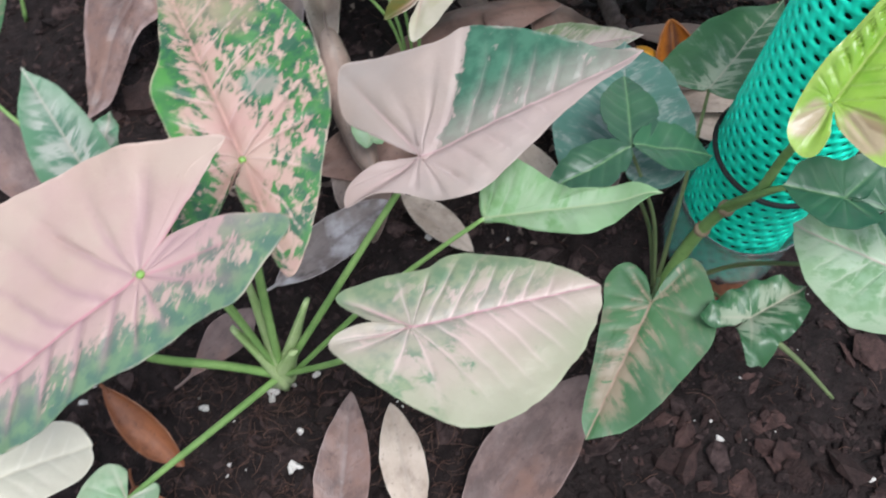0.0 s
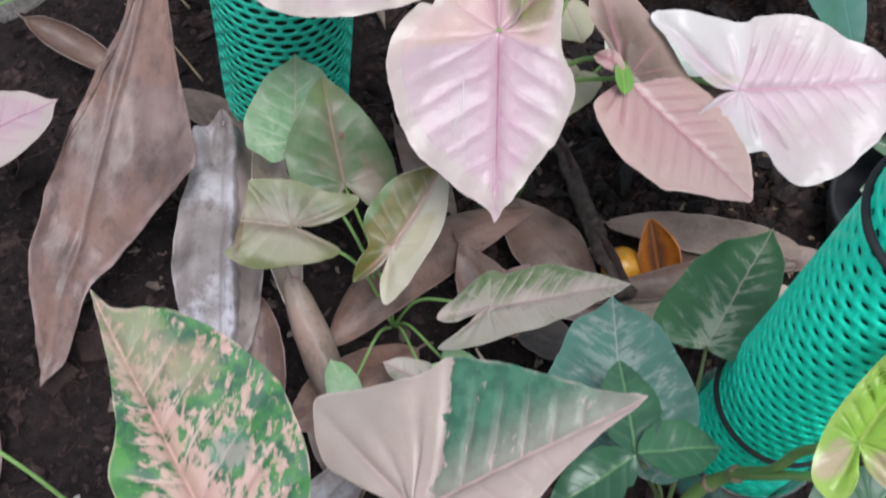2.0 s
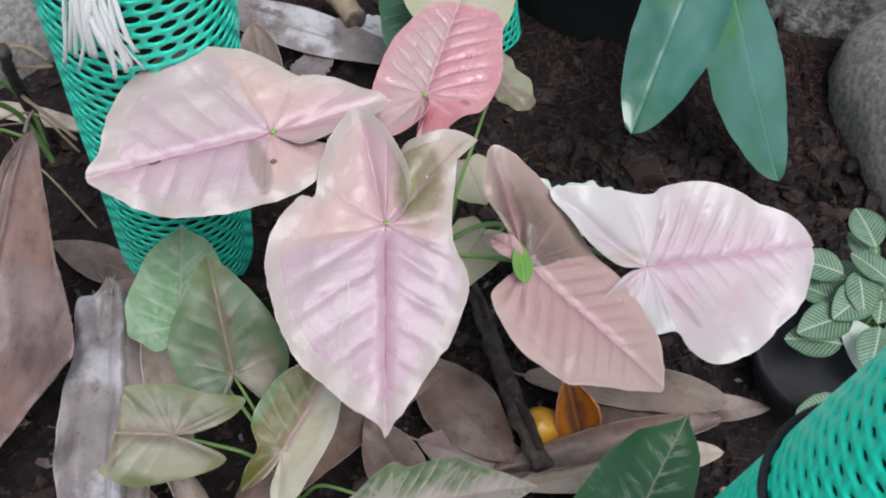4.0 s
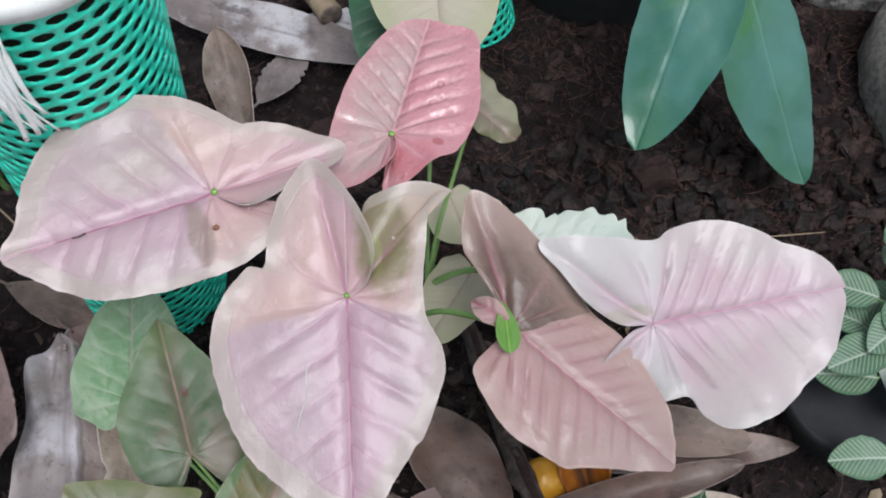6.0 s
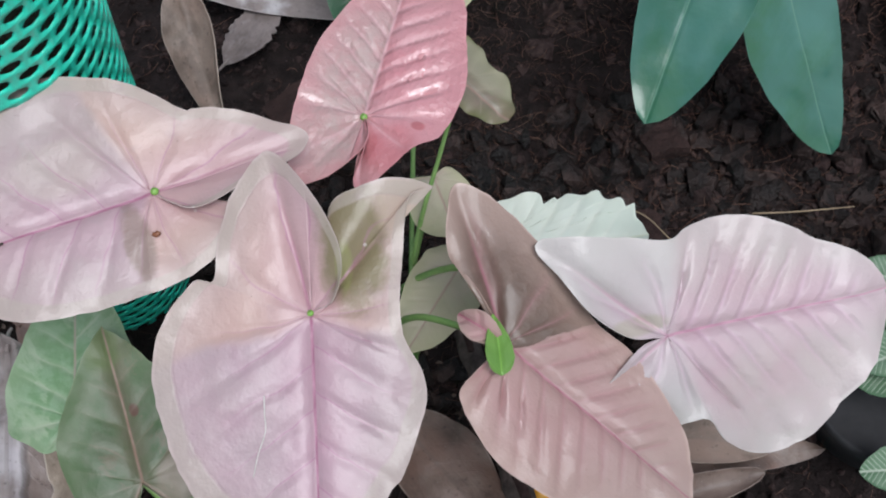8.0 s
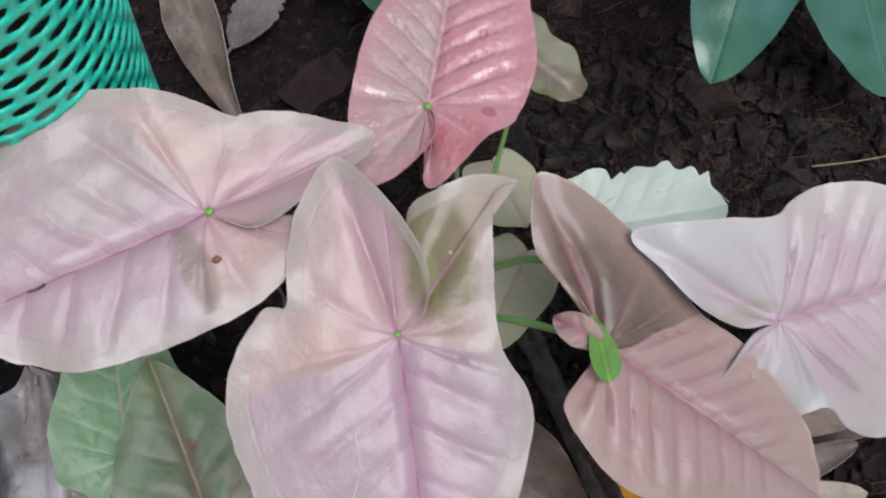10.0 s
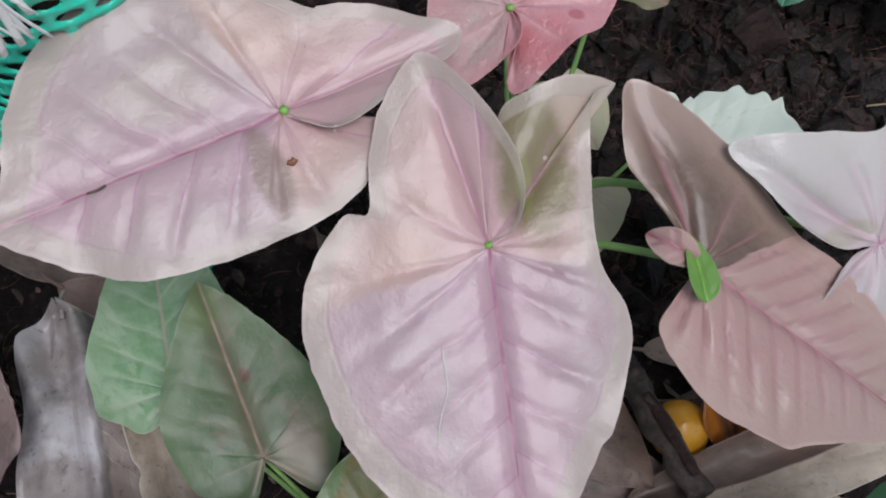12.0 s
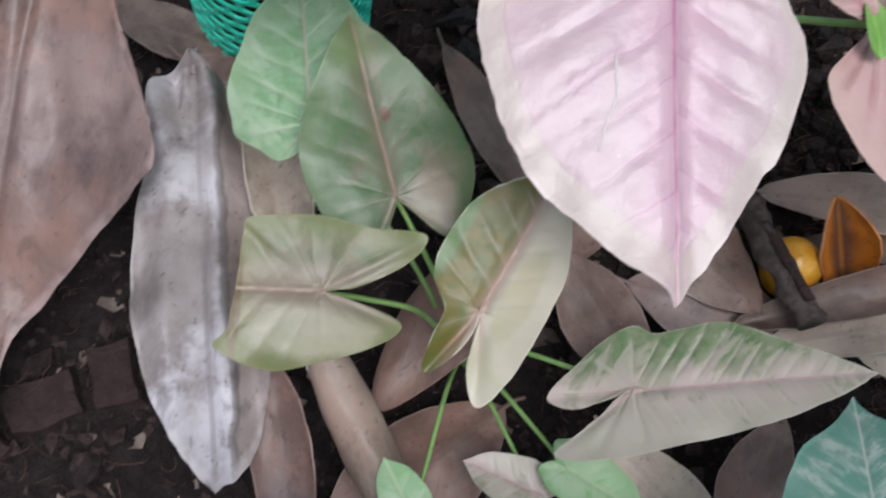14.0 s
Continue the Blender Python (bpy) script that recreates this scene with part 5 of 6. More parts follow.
arrow_leaf("leaf", pink, (0.1387, 0.5907, 0.1289), -4, -5, 2, 73, [(72, 4), (69, 12), (70, 18), (66, 16), (63, 22), (56, 21), (52, 26), (46, 24), (38, 27), (33, 24), (31, 25), (28, 20), (25, 20), (23, 26), (11, 25), (0, 20)], [(67, 8), (37, 14), (8, 10)], WHITE_LEAF, "whitish mint leaf with a ragged edge", seed=28, ruffle=1.5, wave=3.5, quilt=1.5, rings=24)
arrow_leaf("leaf", pink, (0.1323, 0.6339, 0.2072), -50, -17, -6, 27, [(25, 6, 2), (13, 17, 1), (6, 16), (-4, 21, -2), (-14, 21, -4), (-10, 5)], [(22, 6), (11, 10), (-6, 9)], OLIVE_YELLOW, "curled olive leaf behind the rose leaf", seed=29, fold=-8, ruffle=1.0)
arrow_leaf("leaf", pink, (0.1290, 0.7640, 0.165), -94, -2, 3, 84, [(70, 12), (50, 26), (25, 37), (4, 38), (-14, 28), (-18, 12)], [(70, 12), (50, 26), (25, 37), (4, 38), (-14, 28), (-18, 12)], CREAM_OLIVE, "dull creamy olive leaf", seed=30, fold=5, quilt=2.0, rings=24)
for end, thick, arch, lean in (((0.0591, 0.528, 0.2266), 1.9, 0.6, 0.3), ((0.0071, 0.5811, 0.2423), 1.9, 0.6, 0.3), ((0.0894, 0.6137, 0.2213), 1.7, 0.5, 0.2), ((0.118, 0.585, 0.12), 1.3, 0.6, 0.3), ((0.1148, 0.6224, 0.1465), 1.3, 0.6, 0.3), ((0.1387, 0.5907, 0.128), 1.4, 0.6, 0.3), ((0.1323, 0.6339, 0.2065), 1.4, 0.6, 0.3), ((0.129, 0.764, 0.164), 1.5, 0.5, 0.5)):
    petiole(pink, HEART, end, thick, arch, lean)
# green underside of the peach leaf's folded ear, built as a separate blade
solid(part("leaf", lance_mesh("leaf", 25, 8, 6, peak=0.30, sharp=0.8, fold=38, crinkle=0.8, seed=31, lift=0.06), BRIGHT_GREEN, pink, "folded bright green underside of a leaf ear", turned((0.1255, 0.5030, 0.199), 88, 4, 14)), 0.0005)
solid(part("leaf_ear", lance_mesh("leaf_ear", 21, 7, 6, peak=0.55, sharp=0.6, fold=28, crinkle=0.8, seed=33, lift=0.22), PINK_PEACH, pink, "curled peach ear of a leaf", turned((0.1285, 0.5160, 0.1985), 138, 8, -12)), 0.0005)
part("petiole", tube([HEART, (0.078, 0.566, 0.090), (0.096, 0.553, 0.150), (0.1290, 0.5185, 0.1945)], 0.0019, 0.0014), STALK, pink)
part("petiole", tube([HEART, (0.083, 0.590, 0.080), (0.115, 0.576, 0.145), (0.150, 0.549, 0.165), (0.1940, 0.5140, 0.1815)], 0.0019, 0.0014), STALK, pink)

def nub(plant, at, size=0.0013):
    """The green top of the stalk showing in the notch of a leaf."""
    part("stalk_tip", lathe([(0.0002, -size), (size * 0.8, -size * 0.6), (size, 0.0), (size * 0.8, size * 0.5), (0.0002, size * 0.75)], 14), BRIGHT_GREEN, plant, "", Matrix.Translation(at))


def scar(leaf, trail, size, material, label):
    """A healed scratch along the skin of a leaf, under it as a part."""
    skin = [v.co for v in leaf.data.vertices]
    line = []
    for u, v in trail:
        near = min(skin, key=lambda c: (c.x - u) ** 2 + (c.y - v) ** 2)
        line.append((u, v, near.z + size))
    part("scar", tube(line, size, size * 0.7, 6, 4, 0.5), material, leaf, label, PLACED[leaf.name])


scar(large, ((0.0280, -0.0180), (0.0350, -0.0180), (0.0410, -0.0180), (0.0490, -0.0210), (0.0570, -0.0230)), 0.00027, PERLITE, "pale healed scratch")
scar(dusty, ((0.0018, 0.0150), (0.0030, 0.0159), (0.0042, 0.0150)), 0.0011, DRY_RUST, "small brown spot")
scar(dusty, ((0.0560, 0.0002), (0.0590, 0.0006), (0.0620, 0.0003)), 0.0005, WOOD, "dark fleck on the midrib")
nub(pink, (0.0591, 0.5290, 0.2280))
nub(pink, (0.0085, 0.5813, 0.2440), 0.0016)
nub(pink, (0.0890, 0.6125, 0.2230), 0.0016)
nub(front, (-0.1070, 0.1832, 0.2690), 0.0018)
nub(front, (-0.0820, 0.2612, 0.2340), 0.0018)

# ---- small olive plant ----
TUFT = (-0.012, 0.478, 0.002)
tuft = root("arrowhead_plant", TUFT, "young arrowhead plant with small olive green leaves", "plant", "arrowhead plants")
arrow_leaf("leaf", tuft, (-0.0322, 0.5055, 0.1324), 98, 17, 5, 70, [(64, 6), (55, 14), (33, 28), (16, 31), (-3, 27), (-11, 17), (-14, 8), (-5, 2)],
           [(64, 6), (56, 12), (34, 25), (12, 32), (-3, 30), (-16, 21), (-19, 14), (-7, 5)], OLIVE, "olive green leaf with pinkish midrib", fold=5, seed=41, edge_drop=(0.1, 0.15), quilt=0.5, wave=3.4, spacing=15, rings=28)
arrow_leaf("leaf", tuft, (-0.061, 0.539, 0.133), 89, 0, -2, 70, (20, 30, 28, 20, 14, 12, 2), (25, 28, 26, 18, 14, 10, 2), MINT, "pale green leaf", fold=4, seed=42)
arrow_leaf("leaf", tuft, (-0.0608, 0.4636, 0.1546), 174, 10, -12, 28, [(29, 7), (30, 14), (34, 20), (18, 27), (3, 25), (-19, 18), (-28, 11), (-21, 6), (-8, 2)],
           [(27, 9), (26, 18), (24, 23, 2), (3, 25, 2), (-16, 22), (-35, 20), (-30, 11), (-15, 3), (-6, 1)], OLIVE_YELLOW, "yellowish leaf with its tip cut off", fold=(3, 8), seed=43, quilt=0.5, wave=4.2, spacing=11, rings=26)
arrow_leaf("leaf", tuft, (-0.0074, 0.4558, 0.1375), 51, 18, 2, 56, [(50, 9), (33, 21), (15, 23), (3, 20), (-5, 11), (-16, 9, 4), (-28, 6, 4), (-21, 1, 3), (-9, -2, 1)],
           [(50, 6), (43, 12), (26, 20, 2), (5, 22, 2), (-17, 21), (-30, 16), (-21, 7), (-7, 3)], OLIVE_HALF, "olive and cream leaf with curled lobes", fold=9, seed=44, quilt=0.6, wave=4.2, spacing=11, rings=28, crease=2.0)
arrow_leaf("leaf", tuft, (0.0456, 0.4282, 0.1100), -10, 26, 0, 84, [(70, 7), (53, 15), (35, 23), (19, 22), (8, 21), (-1, 24), (-16, 17), (-30, 4), (-34, -2), (-23, -6), (-8, -2)],
           [(68, 9), (49, 15), (27, 20), (0, 25), (-19, 26), (-30, 23), (-20, 15), (-8, 5)], OLIVE_PALE, "pale olive leaf with pink midrib", fold=(-4, 4), seed=45, spacing=8, quilt=1.4, wave=2.4, rings=28, crease=1.6)
arrow_leaf("leaf", tuft, (0.008, 0.402, 0.070), 150, 6, 0, 30, (8, 11, 10, 6), (8, 11, 10, 6), OLIVE_PALE, "small light green leaf", fold=16, seed=46)
arrow_leaf("leaf", tuft, (0.022, 0.408, 0.075), -40, 6, 0, 34, (8, 12, 10, 6), (8, 12, 10, 6), LIGHT_GREEN, "small light green leaf", fold=16, seed=47)
arrow_leaf("leaf", tuft, (-0.040, 0.398, 0.070), 110, 6, 0, 26, (8, 10, 8, 5), (8, 10, 8, 5), LIGHT_GREEN, "small light green leaf", fold=10, seed=48)
for end in ((-0.0322, 0.5055, 0.1318), (-0.061, 0.539, 0.133), (-0.0608, 0.4636, 0.154), (-0.0074, 0.4558, 0.137), (0.0456, 0.4282, 0.1095), (0.008, 0.402, 0.07), (0.022, 0.408, 0.075), (-0.04, 0.398, 0.07)):
    petiole(tuft, TUFT, end, 1.25, 0.55, 0.3)

# ---- plants at the edge of the bed ----
SIDE = (-0.195, 0.352, 0.0)
side_plant = root("arrowhead_plant", SIDE, "arrowhead plant with white and green leaves", "plant", "arrowhead plants")
arrow_leaf("leaf", side_plant, (-0.275, 0.395, 0.14), 75, 10, 20, 70, (22, 18, 14, 10), (22, 18, 14, 10), GREEN_PINKVEIN, "narrow green leaf with pink midrib", fold=20, seed=52)
petiole(side_plant, SIDE, (-0.275, 0.395, 0.14), 1.5)
REST = (-0.31, 0.56, 0.0)
far_plant = root("arrowhead_plant", REST, "pink arrowhead plant at the edge of the bed", "plant", "arrowhead plants")
arrow_leaf("leaf", far_plant, (-0.268, 0.560, 0.125), 35, -4, 0, 68, (22, 34, 20, 16), (22, 30, 20, 16), PINK, "pink leaf", fold=3, seed=53)
petiole(far_plant, REST, (-0.268, 0.560, 0.125), 1.7)

# ---- dead leaves ----
fallen_leaf((-0.1455, 0.6704, 0.1650), -111, -27, -7, 281, [(255, 11), (212, 17), (174, 38), (136, 61), (119, 65, 2), (89, 46), (42, 25), (12, 12)],
            [(264, 7), (218, 26), (187, 30), (154, 30), (110, 18), (63, 8), (22, 6)], DRY_MAUVE, "large mauve-brown dead leaf draped over the soil", fold=(14, -8), wave=9.0, quilt=2.0, spacing=21, seed=1, rings=44, pleat=1.6, warts=1.1, bend=0.03, crease=3.0)
fallen_leaf((-0.1161, 0.6068, 0.0746), -89, 3, -4, 193, [(185, 12), (156, 22), (120, 26), (77, 26), (46, 25), (7, 17)], [(179, 10), (151, 24), (117, 30), (88, 30), (52, 24), (12, 18)],
            DRY_SILVER, "crumpled silvery grey dead leaf with a brown side", wave=8.0, quilt=0.8, seed=2, rings=40, pleat=6.5, crease=3.0, fold=(-14, -8), ruffle=2.0)
dry_leaf((-0.090, 0.600, 0.070), -82, 2, -8, 150, 18, 16, DRY_TAN, "narrow tan dead leaf", peak=0.5, sharp=0.6, crinkle=5.0, curl=(50, 30), seed=3, torn=0.4, ripple=3.0)
dry_leaf((-0.070, 0.470, 0.092), -70, -24, 0, 98, 20, 19, DRY_FAWN, "fawn dead leaf with rolled sides leaning on others", peak=0.5, sharp=0.35, crinkle=4.5, curl=(-60, -55), seed=4, lift=0.03)
dry_leaf((-0.060, 0.462, 0.040), 31, 3, 10, 165, 24, 22, DRY_UMBER, "curved reddish brown dead leaf", peak=0.45, sharp=0.7, crinkle=2.5, curl=(-30, -20), seed=5, sweep=-0.35, lift=0.06)
dry_leaf((0.072, 0.552, 0.035), -58, 0, 0, 95, 26, 22, DRY_BROWN, "brown dead leaf with a light midrib", peak=0.45, sharp=0.8, crinkle=4.8, fold=-12, seed=6)
dry_leaf((0.036, 0.505, 0.055), -62, -18, 0, 70, 18, 18, DRY_UMBER, "reddish brown dead leaf under the pink leaf", peak=0.5, crinkle=4.0, seed=7, fold=-10)
dry_leaf((0.066, 0.495, 0.034), -21, -8, 5, 80, 20, 18, DRY_MAUVE, "mauve-brown dead leaf on other leaves", peak=0.5, crinkle=2.5, seed=8, fold=-10)
dry_leaf((0.142, 0.540, 0.014), -17, 2, 0, 134, 18, 15, DRY_FAWN, "fawn dead leaf beside the stick", peak=0.55, sharp=0.45, crinkle=2.0, seed=9, lift=0.02)
dry_leaf((0.124, 0.460, 0.026), 1, 3, -10, 130, 17, 13, DRY_TAN, "long pale tan dead leaf", peak=0.5, sharp=0.6, crinkle=2.0, seed=10, lift=0.02)
dry_leaf((0.150, 0.512, 0.012), -6, 0, 0, 150, 12, 12, DRY_BROWN, "narrow brown dead leaf", peak=0.5, sharp=0.6, crinkle=4.8, seed=31)
dry_leaf((0.044, 0.425, 0.045), -50, -20, 0, 80, 15, 15, DRY_TAN, "tan dead leaf lying on soil", peak=0.5, crinkle=2.0, seed=11)
dry_leaf((0.125, 0.428, 0.026), -125, -8, 0, 65, 15, 15, DRY_MAUVE, "mauve dead leaf lying on soil", peak=0.5, crinkle=2.0, seed=12)
dry_leaf((-0.275, 0.745, 0.045), -30, -16, 10, 90, 16, 18, DRY_BROWN, "rolled brown dead leaf", peak=0.5, crinkle=4.8, curl=(50, 40), seed=13)
dry_leaf((-0.232, 0.818, 0.028), -24, 0, 0, 100, 9, 9, DRY_TAN, "narrow straw-coloured dead leaf", peak=0.4, crinkle=1.5, seed=14)
dry_leaf((-0.172, 0.682, 0.026), -29, -6, 0, 80, 14, 14, DRY_BROWN, "brown dead leaf by the pole", peak=0.5, crinkle=2.0, seed=15)
dry_leaf((-0.070, 0.895, 0.040), -24, -5, 10, 190, 20, 18, DRY_GREY, "long grey-brown dead leaf", peak=0.5, sharp=0.6, crinkle=2.5, seed=16)
dry_leaf((-0.020, 0.838, 0.062), -80, -24, 0, 112, 18, 17, DRY_FAWN, "drooping fawn dead leaf with a rolled tip", peak=0.33, sharp=1.1, curl=(35, -20), twist=40, crinkle=5.0, seed=17, fold=14)
dry_leaf((0.000, 0.800, 0.022), 50, 0, 0, 60, 16, 16, DRY_GREY, "torn grey dead leaf", peak=0.5, crinkle=4.0, torn=0.5, seed=18)
dry_leaf((0.030, 0.870, 0.022), -30, 0, 0, 90, 24, 20, DRY_GREY, "torn silvery dead leaf", peak=0.5, crinkle=4.0, torn=0.5, seed=19)
dry_leaf((-0.053, 0.160, 0.014), 86, 14, 0, 84, 16, 16, DRY_MAUVE, "mauve dead leaf standing on edge", peak=0.4, crinkle=2.0, seed=20, fold=14)
dry_leaf((-0.008, 0.165, 0.014), 103, 8, 0, 76, 13, 13, DRY_TAN, "pale mauve dead leaf", peak=0.5, crinkle=2.0, seed=21, fold=10)
dry_leaf((0.016, 0.155, 0.014), 52, 14, -8, 122, 26, 26, DRY_MAUVE, "broad smooth mauve dead leaf", peak=0.5, sharp=0.8, crinkle=1.6, seed=22, fold=6)
dry_leaf((-0.186, 0.236, 0.050), -37, -38, 30, 66, 12, 12, DRY_RUST, "rusty orange dead leaf", peak=0.5, crinkle=2.0, seed=23, curl=(30, 30))
dry_leaf((-0.146, 0.256, 0.020), 52, 4, 0, 58, 14, 12, DRY_MAUVE, "mauve dead leaf lying on soil", peak=0.6, crinkle=2.0, seed=24)
dry_leaf((-0.096, 0.308, 0.040), 47, -8, 0, 98, 16, 16, DRY_GREY, "pale grey dead leaf", peak=0.5, crinkle=2.0, seed=25, curl=(40, 10))
dry_leaf((-0.022, 0.388, 0.022), -40, -6, 0, 62, 12, 10, DRY_TAN, "pinkish tan dead leaf on soil", peak=0.5, crinkle=2.0, seed=26)
dry_leaf((-0.304, 0.450, 0.034), -58, -12, 0, 84, 20, 20, DRY_MAUVE, "mauve dead leaf lying on soil", peak=0.5, crinkle=2.0, seed=27)
dry_leaf((0.162, 0.458, 0.022), -24, 0, 0, 60, 12, 12, DRY_TAN, "pinkish tan dead leaf on soil", peak=0.5, crinkle=1.5, seed=28)
dry_leaf((0.160, 0.322, 0.016), -11, -6, 0, 72, 15, 15, DRY_RUST, "reddish dead leaf by the cup", peak=0.5, crinkle=1.5, seed=29)
dry_leaf((-0.170, 0.190, 0.018), -60, 0, 0, 60, 16, 16, DRY_RUST, "dark rusty dead leaf", peak=0.5, crinkle=2.0, seed=30)

dry_leaf((-0.092, 0.470, 0.070), -88, -20, 0, 92, 15, 13, DRY_MAUVE, "mauve-brown dead leaf beside a grey one", peak=0.45, crinkle=4.0, seed=32, curl=(30, 20))
dry_leaf((-0.060, 0.432, 0.034), -75, -10, 0, 84, 20, 18, DRY_BROWN, "brown dead leaf on the soil", peak=0.5, crinkle=4.8, seed=33)
dry_leaf((0.004, 0.446, 0.030), -150, 4, 0, 96, 26, 24, DRY_UMBER, "broad reddish brown dead leaf", peak=0.5, sharp=0.7, crinkle=4.8, seed=34, fold=-8)
dry_leaf((0.110, 0.470, 0.030), 6, 0, 12, 150, 12, 11, DRY_BROWN, "long brown dead leaf behind the fruit", peak=0.5, sharp=0.5, crinkle=4.8, seed=38, curl=(30, 30), lift=0.03)
dry_leaf((0.060, 0.470, 0.030), -38, -4, 0, 64, 17, 15, DRY_DARK, "dark rotting dead leaf on others", peak=0.5, crinkle=3.5, seed=39, fold=-10)
dry_leaf((-0.215, 0.665, 0.020), -70, 0, 0, 90, 24, 20, DRY_BROWN, "dark brown dead leaf under a larger one", peak=0.5, crinkle=4.8, seed=35)
dry_leaf((-0.130, 0.640, 0.030), -40, -4, 0, 80, 20, 18, DRY_MAUVE, "mauve-brown dead leaf by the pole", peak=0.5, crinkle=4.8, seed=36)
dry_leaf((0.000, 0.640, 0.016), -70, 0, 0, 110, 14, 12, DRY_BROWN, "narrow dark dead leaf under the pink plant", peak=0.5, crinkle=4.8, seed=37)

# ---- stick, fruit and bud ----
stick = root("stick", (0.118, 0.613, 0.02), "rotting brown stick lying on dead leaves", "stick")
part("wood", tube([(0.108, 0.640, 0.010), (0.118, 0.600, 0.024), (0.124, 0.555, 0.030), (0.131, 0.505, 0.040), (0.139, 0.462, 0.050)], 0.0052, 0.0068, 12, 9, 1.0, 0.5), WOOD, stick)
part("knot", lathe([(0.0003, -0.0030), (0.0040, -0.0022), (0.0056, 0.0006), (0.0040, 0.0030), (0.0018, 0.0036), (0.0003, 0.0026)], 12), WOOD, stick, "dark knot", turned((0.1285, 0.522, 0.0425), 20, 20, 60))
for line, wide in ((((0.1100, 0.628, 0.0175), (0.1190, 0.598, 0.0300), (0.1215, 0.576, 0.0335)), 0.0030), (((0.1300, 0.512, 0.0450), (0.1345, 0.490, 0.0508), (0.1380, 0.470, 0.0560)), 0.0034)):
    part("loose_bark", tube(line, wide, wide * 0.6, 8, 6, 0.4, 0.5), BARK_PIECE, stick, "flaking strip of bark")
fruit = root("fruit", (0.1445, 0.496, 0.008), "small yellow fruit half hidden under a stick", "fruit")
part("flesh", lathe([(0.0004, -0.0158), (0.007, -0.0142), (0.0122, -0.009), (0.0142, 0.0), (0.0122, 0.009), (0.007, 0.0142), (0.0004, 0.0158)], 28), FRUIT, fruit, "", Matrix.Translation((0.1445, 0.496, 0.024)))

bud = root("dry_petal", (0.164, 0.487, 0.008), "cupped orange-brown dry petal standing upright", "petal")
petal = part("petal_blade", lance_mesh("petal_blade", 50, 19, 18, peak=0.5, sharp=0.7, fold=18, curl=(25, 25), crinkle=1.0, seed=60), ORANGE_DRY, bud, "", turned((0.172, 0.487, 0.010), 104, 50, -10))
solid(petal, 0.0012)

# ---- stems and straw in the corner of the bed ----
weed = root("weed", (-0.182, 0.772, 0.0), "green weed stems rising from the soil", "weed")
for pts, r in (([(-0.182, 0.772, 0.0), (-0.185, 0.760, 0.075), (-0.195, 0.728, 0.135), (-0.212, 0.690, 0.205)], 0.0024), ([(-0.182, 0.772, 0.02), (-0.178, 0.765, 0.08), (-0.183, 0.735, 0.15), (-0.190, 0.705, 0.21)], 0.0018), ([(-0.186, 0.772, 0.03), (-0.215, 0.765, 0.06), (-0.250, 0.745, 0.075), (-0.290, 0.735, 0.07)], 0.0013)):
    part("stem", tube(pts, r, r * 0.6), STALK, weed)
arrow_leaf("leaf", weed, (-0.212, 0.690, 0.205), 200, 5, 0, 50, (18, 16, 8, 8), (18, 16, 8, 8), LIGHT_GREEN, "", seed=61)
twig = root("twig", (-0.186, 0.780, 0.0), "thin upright brown twig", "twig")
part("wood", tube([(-0.186, 0.780, 0.0), (-0.180, 0.770, 0.07), (-0.160, 0.720, 0.16), (-0.133, 0.660, 0.24)], 0.0046, 0.0036, 10, 8, 1.0, 0.3), WOOD, twig)
for line in (((-0.160, 0.719, 0.160), (-0.150, 0.708, 0.192), (-0.136, 0.700, 0.200), (-0.124, 0.692, 0.196)), ((-0.163, 0.724, 0.150), (-0.153, 0.712, 0.172), (-0.138, 0.703, 0.180), (-0.124, 0.693, 0.190)), ((-0.174, 0.755, 0.100), (-0.165, 0.735, 0.118), (-0.150, 0.722, 0.112), (-0.136, 0.712, 0.098))):
    part("root", tube(line, 0.0016, 0.0011, 8, 8, 1.0, 0.2), STRAW, twig, "pale clinging root")


def straw(points, r, label):
    ob = root("straw", points[0], label, "straw", "dry straws")
    part("blade", tube(points, r, r * 0.6, 6), STRAW, ob)


straw([(-0.150, 0.745, 0.045), (-0.175, 0.760, 0.075), (-0.215, 0.765, 0.060), (-0.190, 0.790, 0.030), (-0.140, 0.770, 0.030)], 0.0010, "curled pale straw beside the pole")
straw([(-0.145, 0.700, 0.012), (-0.175, 0.735, 0.034), (-0.205, 0.770, 0.030)], 0.0009, "thin pale straw on dark soil")
straw([(-0.195, 0.700, 0.016), (-0.188, 0.735, 0.040), (-0.205, 0.775, 0.034)], 0.0006, "thin grey straw on dark soil")
straw([(0.30, 0.640, 0.012), (0.325, 0.636, 0.013), (0.36, 0.634, 0.011)], 0.0006, "thin pale straw on dark soil")
straw([(0.212, 0.665, 0.008), (0.235, 0.650, 0.016), (0.250, 0.632, 0.010)], 0.0006, "thin pale straw on dark soil")
stub = root("stick", (0.050, 0.875, 0.02), "short pale cut stick on the soil", "stick")
part("wood", tube([(0.040, 0.905, 0.030), (0.052, 0.880, 0.034), (0.060, 0.858, 0.036)], 0.0095, 0.0090, 14, 6, 1.0, 0.15), STRAW, stub)
part("cut_face", lathe([(0.0002, 0.0), (0.0045, 0.0004), (0.0086, 0.0002), (0.0084, -0.0012), (0.0002, -0.0014)], 18), LITTER, stub, "darker cut end", turned((0.0604, 0.8572, 0.0361), -69, 0, 0) @ Euler((0, radians(90), 0)).to_matrix().to_4x4())

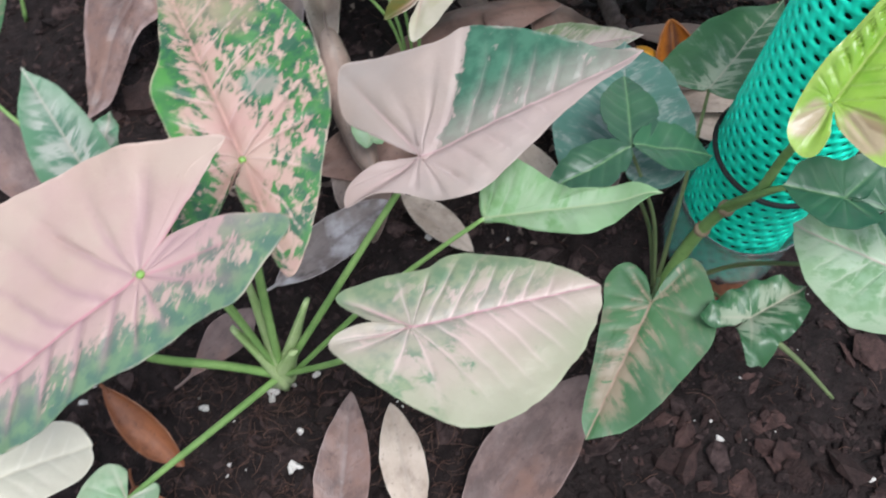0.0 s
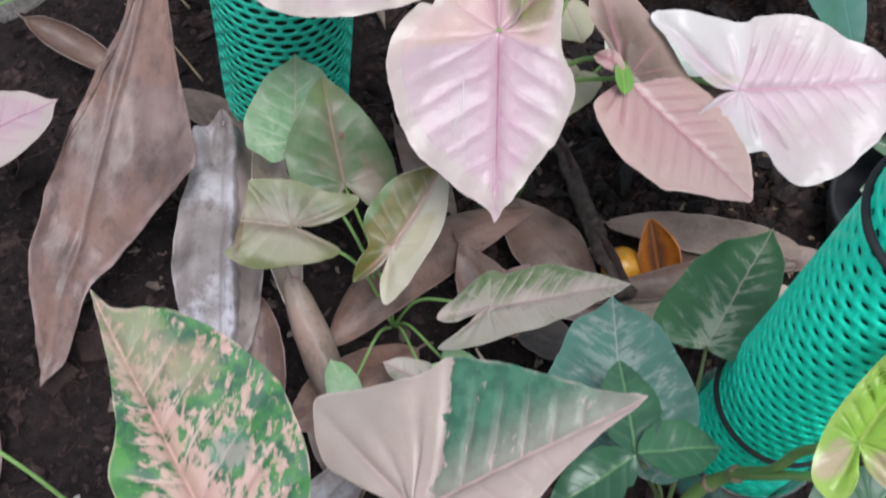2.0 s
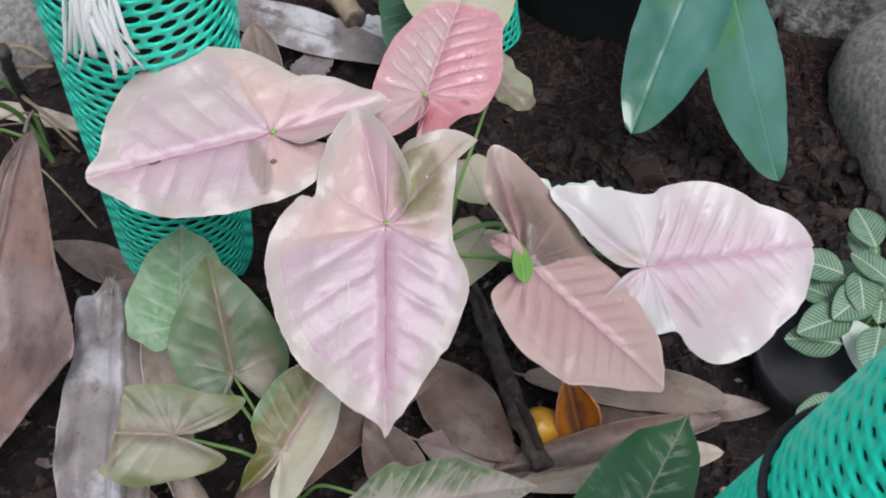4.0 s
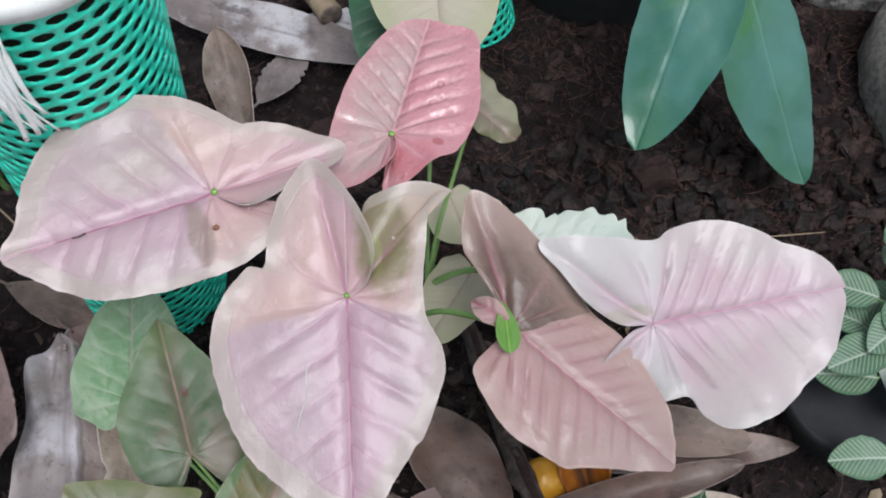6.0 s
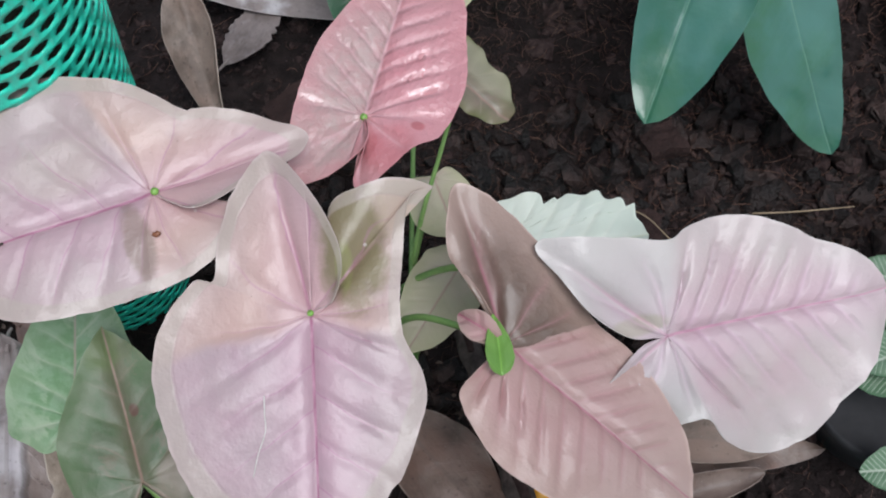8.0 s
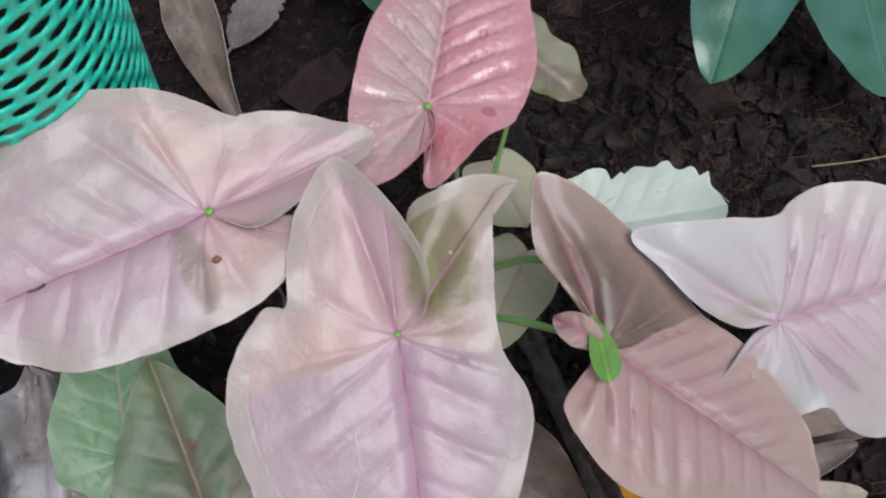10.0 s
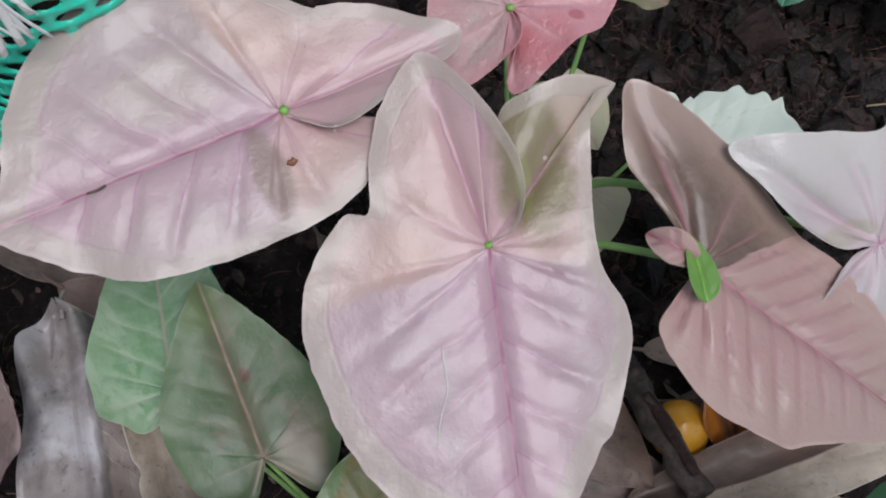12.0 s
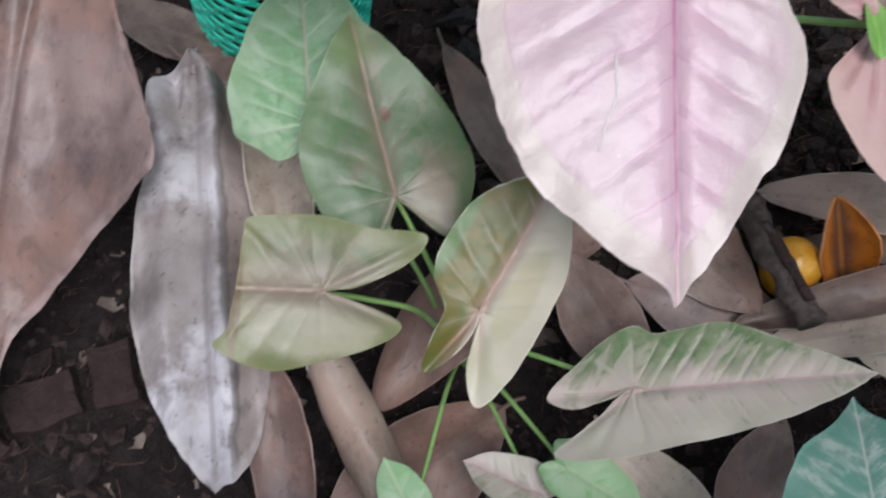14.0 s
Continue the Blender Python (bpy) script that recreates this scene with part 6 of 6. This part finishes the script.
# ---- pots, stones and other plants behind ----
def black_pot(at, radius, height, label, filling):
    pot = root("plant_pot", at, label, "pot", "black pots")
    m = Matrix.Translation(at)
    part("pot_wall", lathe([(radius * 0.80, -0.02), (radius * 0.96, height - 0.012), (radius * 1.02, height - 0.011), (radius * 1.03, height), (radius * 0.985, height + 0.001), (radius * 0.95, height - 0.003), (radius * 0.90, height * 0.5), (radius * 0.89, height * 0.5 - 0.004)], 56), BLACK_PLASTIC, pot, "", m)
    part("potting_soil", lathe([(radius * 0.95, height - 0.014), (radius * 0.6, height - 0.011), (radius * 0.3, height - 0.012), (0.001, height - 0.010)], 40), filling, pot, "", m)
    return pot


black_pot((0.295, 0.940, 0.0), 0.132, 0.170, "large black plastic plant pot", SOIL)
# the low pot is filled with a flat black plastic disc
black_pot((0.342, 0.520, 0.0), 0.050, 0.040, "low black plastic plant pot", BLACK_PLASTIC)
TREE = (0.285, 0.870, 0.105)
broad = root("broadleaf_plant", TREE, "potted plant with smooth hanging blue-green leaves", "plant")
for base, yaw, pitch, roll, length, wl_, wr_, kw in (
        ((0.292, 0.748, 0.208), -124, -30, 6, 148, 31, 25, dict(seed=70, bend=0.06, fold=3)),
        ((0.305, 0.757, 0.170), -66, -54, 12, 172, 24, 31, dict(seed=71, bend=-0.04, fold=3)),
        ((0.300, 0.770, 0.215), -80, -10, 0, 60, 22, 22, dict(seed=72, fold=6))):
    solid(part("leaf", lance_mesh("leaf", length, wl_, wr_, peak=0.48, sharp=0.62, crinkle=3.2, **kw), TEAL, broad, "smooth blue-green hanging leaf", turned(base, yaw, pitch, roll)), 0.0006)
    petiole(broad, TREE, base, 1.8, 0.8, 0.4)
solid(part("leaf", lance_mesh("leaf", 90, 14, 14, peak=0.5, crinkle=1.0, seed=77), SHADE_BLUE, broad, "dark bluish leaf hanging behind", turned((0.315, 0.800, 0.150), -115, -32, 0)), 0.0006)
arrow_leaf("leaf", broad, (0.115, 0.815, 0.14), -108, -16, 0, 98, (30, 30, 12, 12), (30, 30, 12, 12), GREEN_DARK, "dark green leaf in shade", seed=73)
petiole(broad, (0.20, 0.85, 0.1), (0.115, 0.815, 0.14), 1.6, 0.6, 0.4)
arrow_leaf("leaf", broad, (0.195, 0.800, 0.13), -150, -8, 0, 44, (14, 14, 6, 6), (14, 14, 6, 6), TEAL, "small blue-green leaf", seed=74, quilt=2.2, spacing=4)
petiole(broad, (0.235, 0.86, 0.1), (0.195, 0.800, 0.13), 1.6, 0.6, 0.4)

NERVE = (0.368, 0.535, 0.020)
nerve = root("nerve_plant", NERVE, "low nerve plant with white net-veined green leaves", "plant")
rng = random.Random(17)
for x, y, z, yaw, length in ((0.372, 0.556, 0.064, 178, 34), (0.361, 0.534, 0.066, 172, 30), (0.374, 0.548, 0.070, -112, 30), (0.341, 0.519, 0.052, 172, 25), (0.372, 0.522, 0.064, -85, 28), (0.390, 0.556, 0.066, 60, 30), (0.392, 0.535, 0.066, -20, 30), (0.378, 0.566, 0.062, 105, 28), (0.384, 0.545, 0.074, -160, 24), (0.332, 0.468, 0.056, 172, 34), (0.349, 0.555, 0.074, 150, 32), (0.362, 0.540, 0.078, -150, 34), (0.346, 0.527, 0.070, -170, 36), (0.338, 0.513, 0.060, 165, 34), (0.377, 0.572, 0.074, 95, 32), (0.360, 0.515, 0.072, -120, 34), (0.356, 0.552, 0.080, -100, 30), (0.372, 0.540, 0.082, 120, 30), (0.344, 0.540, 0.064, 140, 30)):
    solid(part("leaf", lance_mesh("leaf", length, length * 0.36, length * 0.36, peak=0.48, sharp=0.66, crinkle=0.8, fold=8, bend=0.22, seed=rng.randint(1, 99)), NET_LEAF, nerve, "", turned((x, y, z), yaw, 8, rng.uniform(-10, 10))), 0.0005)
    petiole(nerve, NERVE, (x, y, z), 0.9, 0.7, 0.5)
solid(part("leaf", lance_mesh("leaf", 64, 17, 12, peak=0.55, sharp=0.8, crinkle=2.0, fold=10, seed=75), WHITE_LEAF, nerve, "pale withered leaf", turned((0.340, 0.535, 0.062), -64, -14, 0)), 0.0005)


def rough_rock(name, at, size, material, label, category, seed, power=1.0, turn=0.0):
    """A weathered lump: a rounded box with uneven faces."""
    verts, faces = [], []
    n = 26
    for i in range(n + 1):
        a = math.pi * i / n
        for k in range(2 * n):
            b = math.pi * k / n
            d = Vector((math.sin(a) * math.cos(b), math.sin(a) * math.sin(b), math.cos(a)))
            big = sum(abs(c) ** (2 * power) for c in d) ** (-1 / (2 * power))
            p = Vector((d.x * big * size[0], d.y * big * size[1], d.z * big * size[2]))
            p *= 1 + 0.10 * noise.noise(p * 16 + Vector((seed, 0, 0))) + 0.035 * noise.noise(p * 60 + Vector((0, seed, 0)))
            verts.append(p)
    for i in range(n):
        for k in range(2 * n):
            q = (k + 1) % (2 * n)
            faces.append((i * 2 * n + k, (i + 1) * 2 * n + k, (i + 1) * 2 * n + q, i * 2 * n + q))
    mesh = shaped(name, verts, faces)
    mesh.materials.append(material)
    ob = new(name, mesh)
    ob.matrix_basis = pose(*at, 0, 0, turn)
    return tagged(ob, label, category)


rough_rock("concrete_block", (0.560, 0.905, 0.035), (0.155, 0.110, 0.085), CONCRETE, "rough weathered grey concrete block", "concrete block", 2.0, 3.0, -14)
rough_rock("stone", (0.500, 0.700, 0.020), (0.075, 0.105, 0.065), STONE, "smooth grey stone half sunk in soil", "stone", 5.0, 1.3, 12)
rough_rock("stone", (-0.235, 0.900, 0.010), (0.050, 0.045, 0.045), STONE, "dark grey stone behind the weeds", "stone", 8.0, 1.2, 30)
rough_rock("stone", (-0.330, 0.840, 0.010), (0.055, 0.050, 0.045), STONE, "dark grey stone behind the weeds", "stone", 9.0, 1.2, 10)
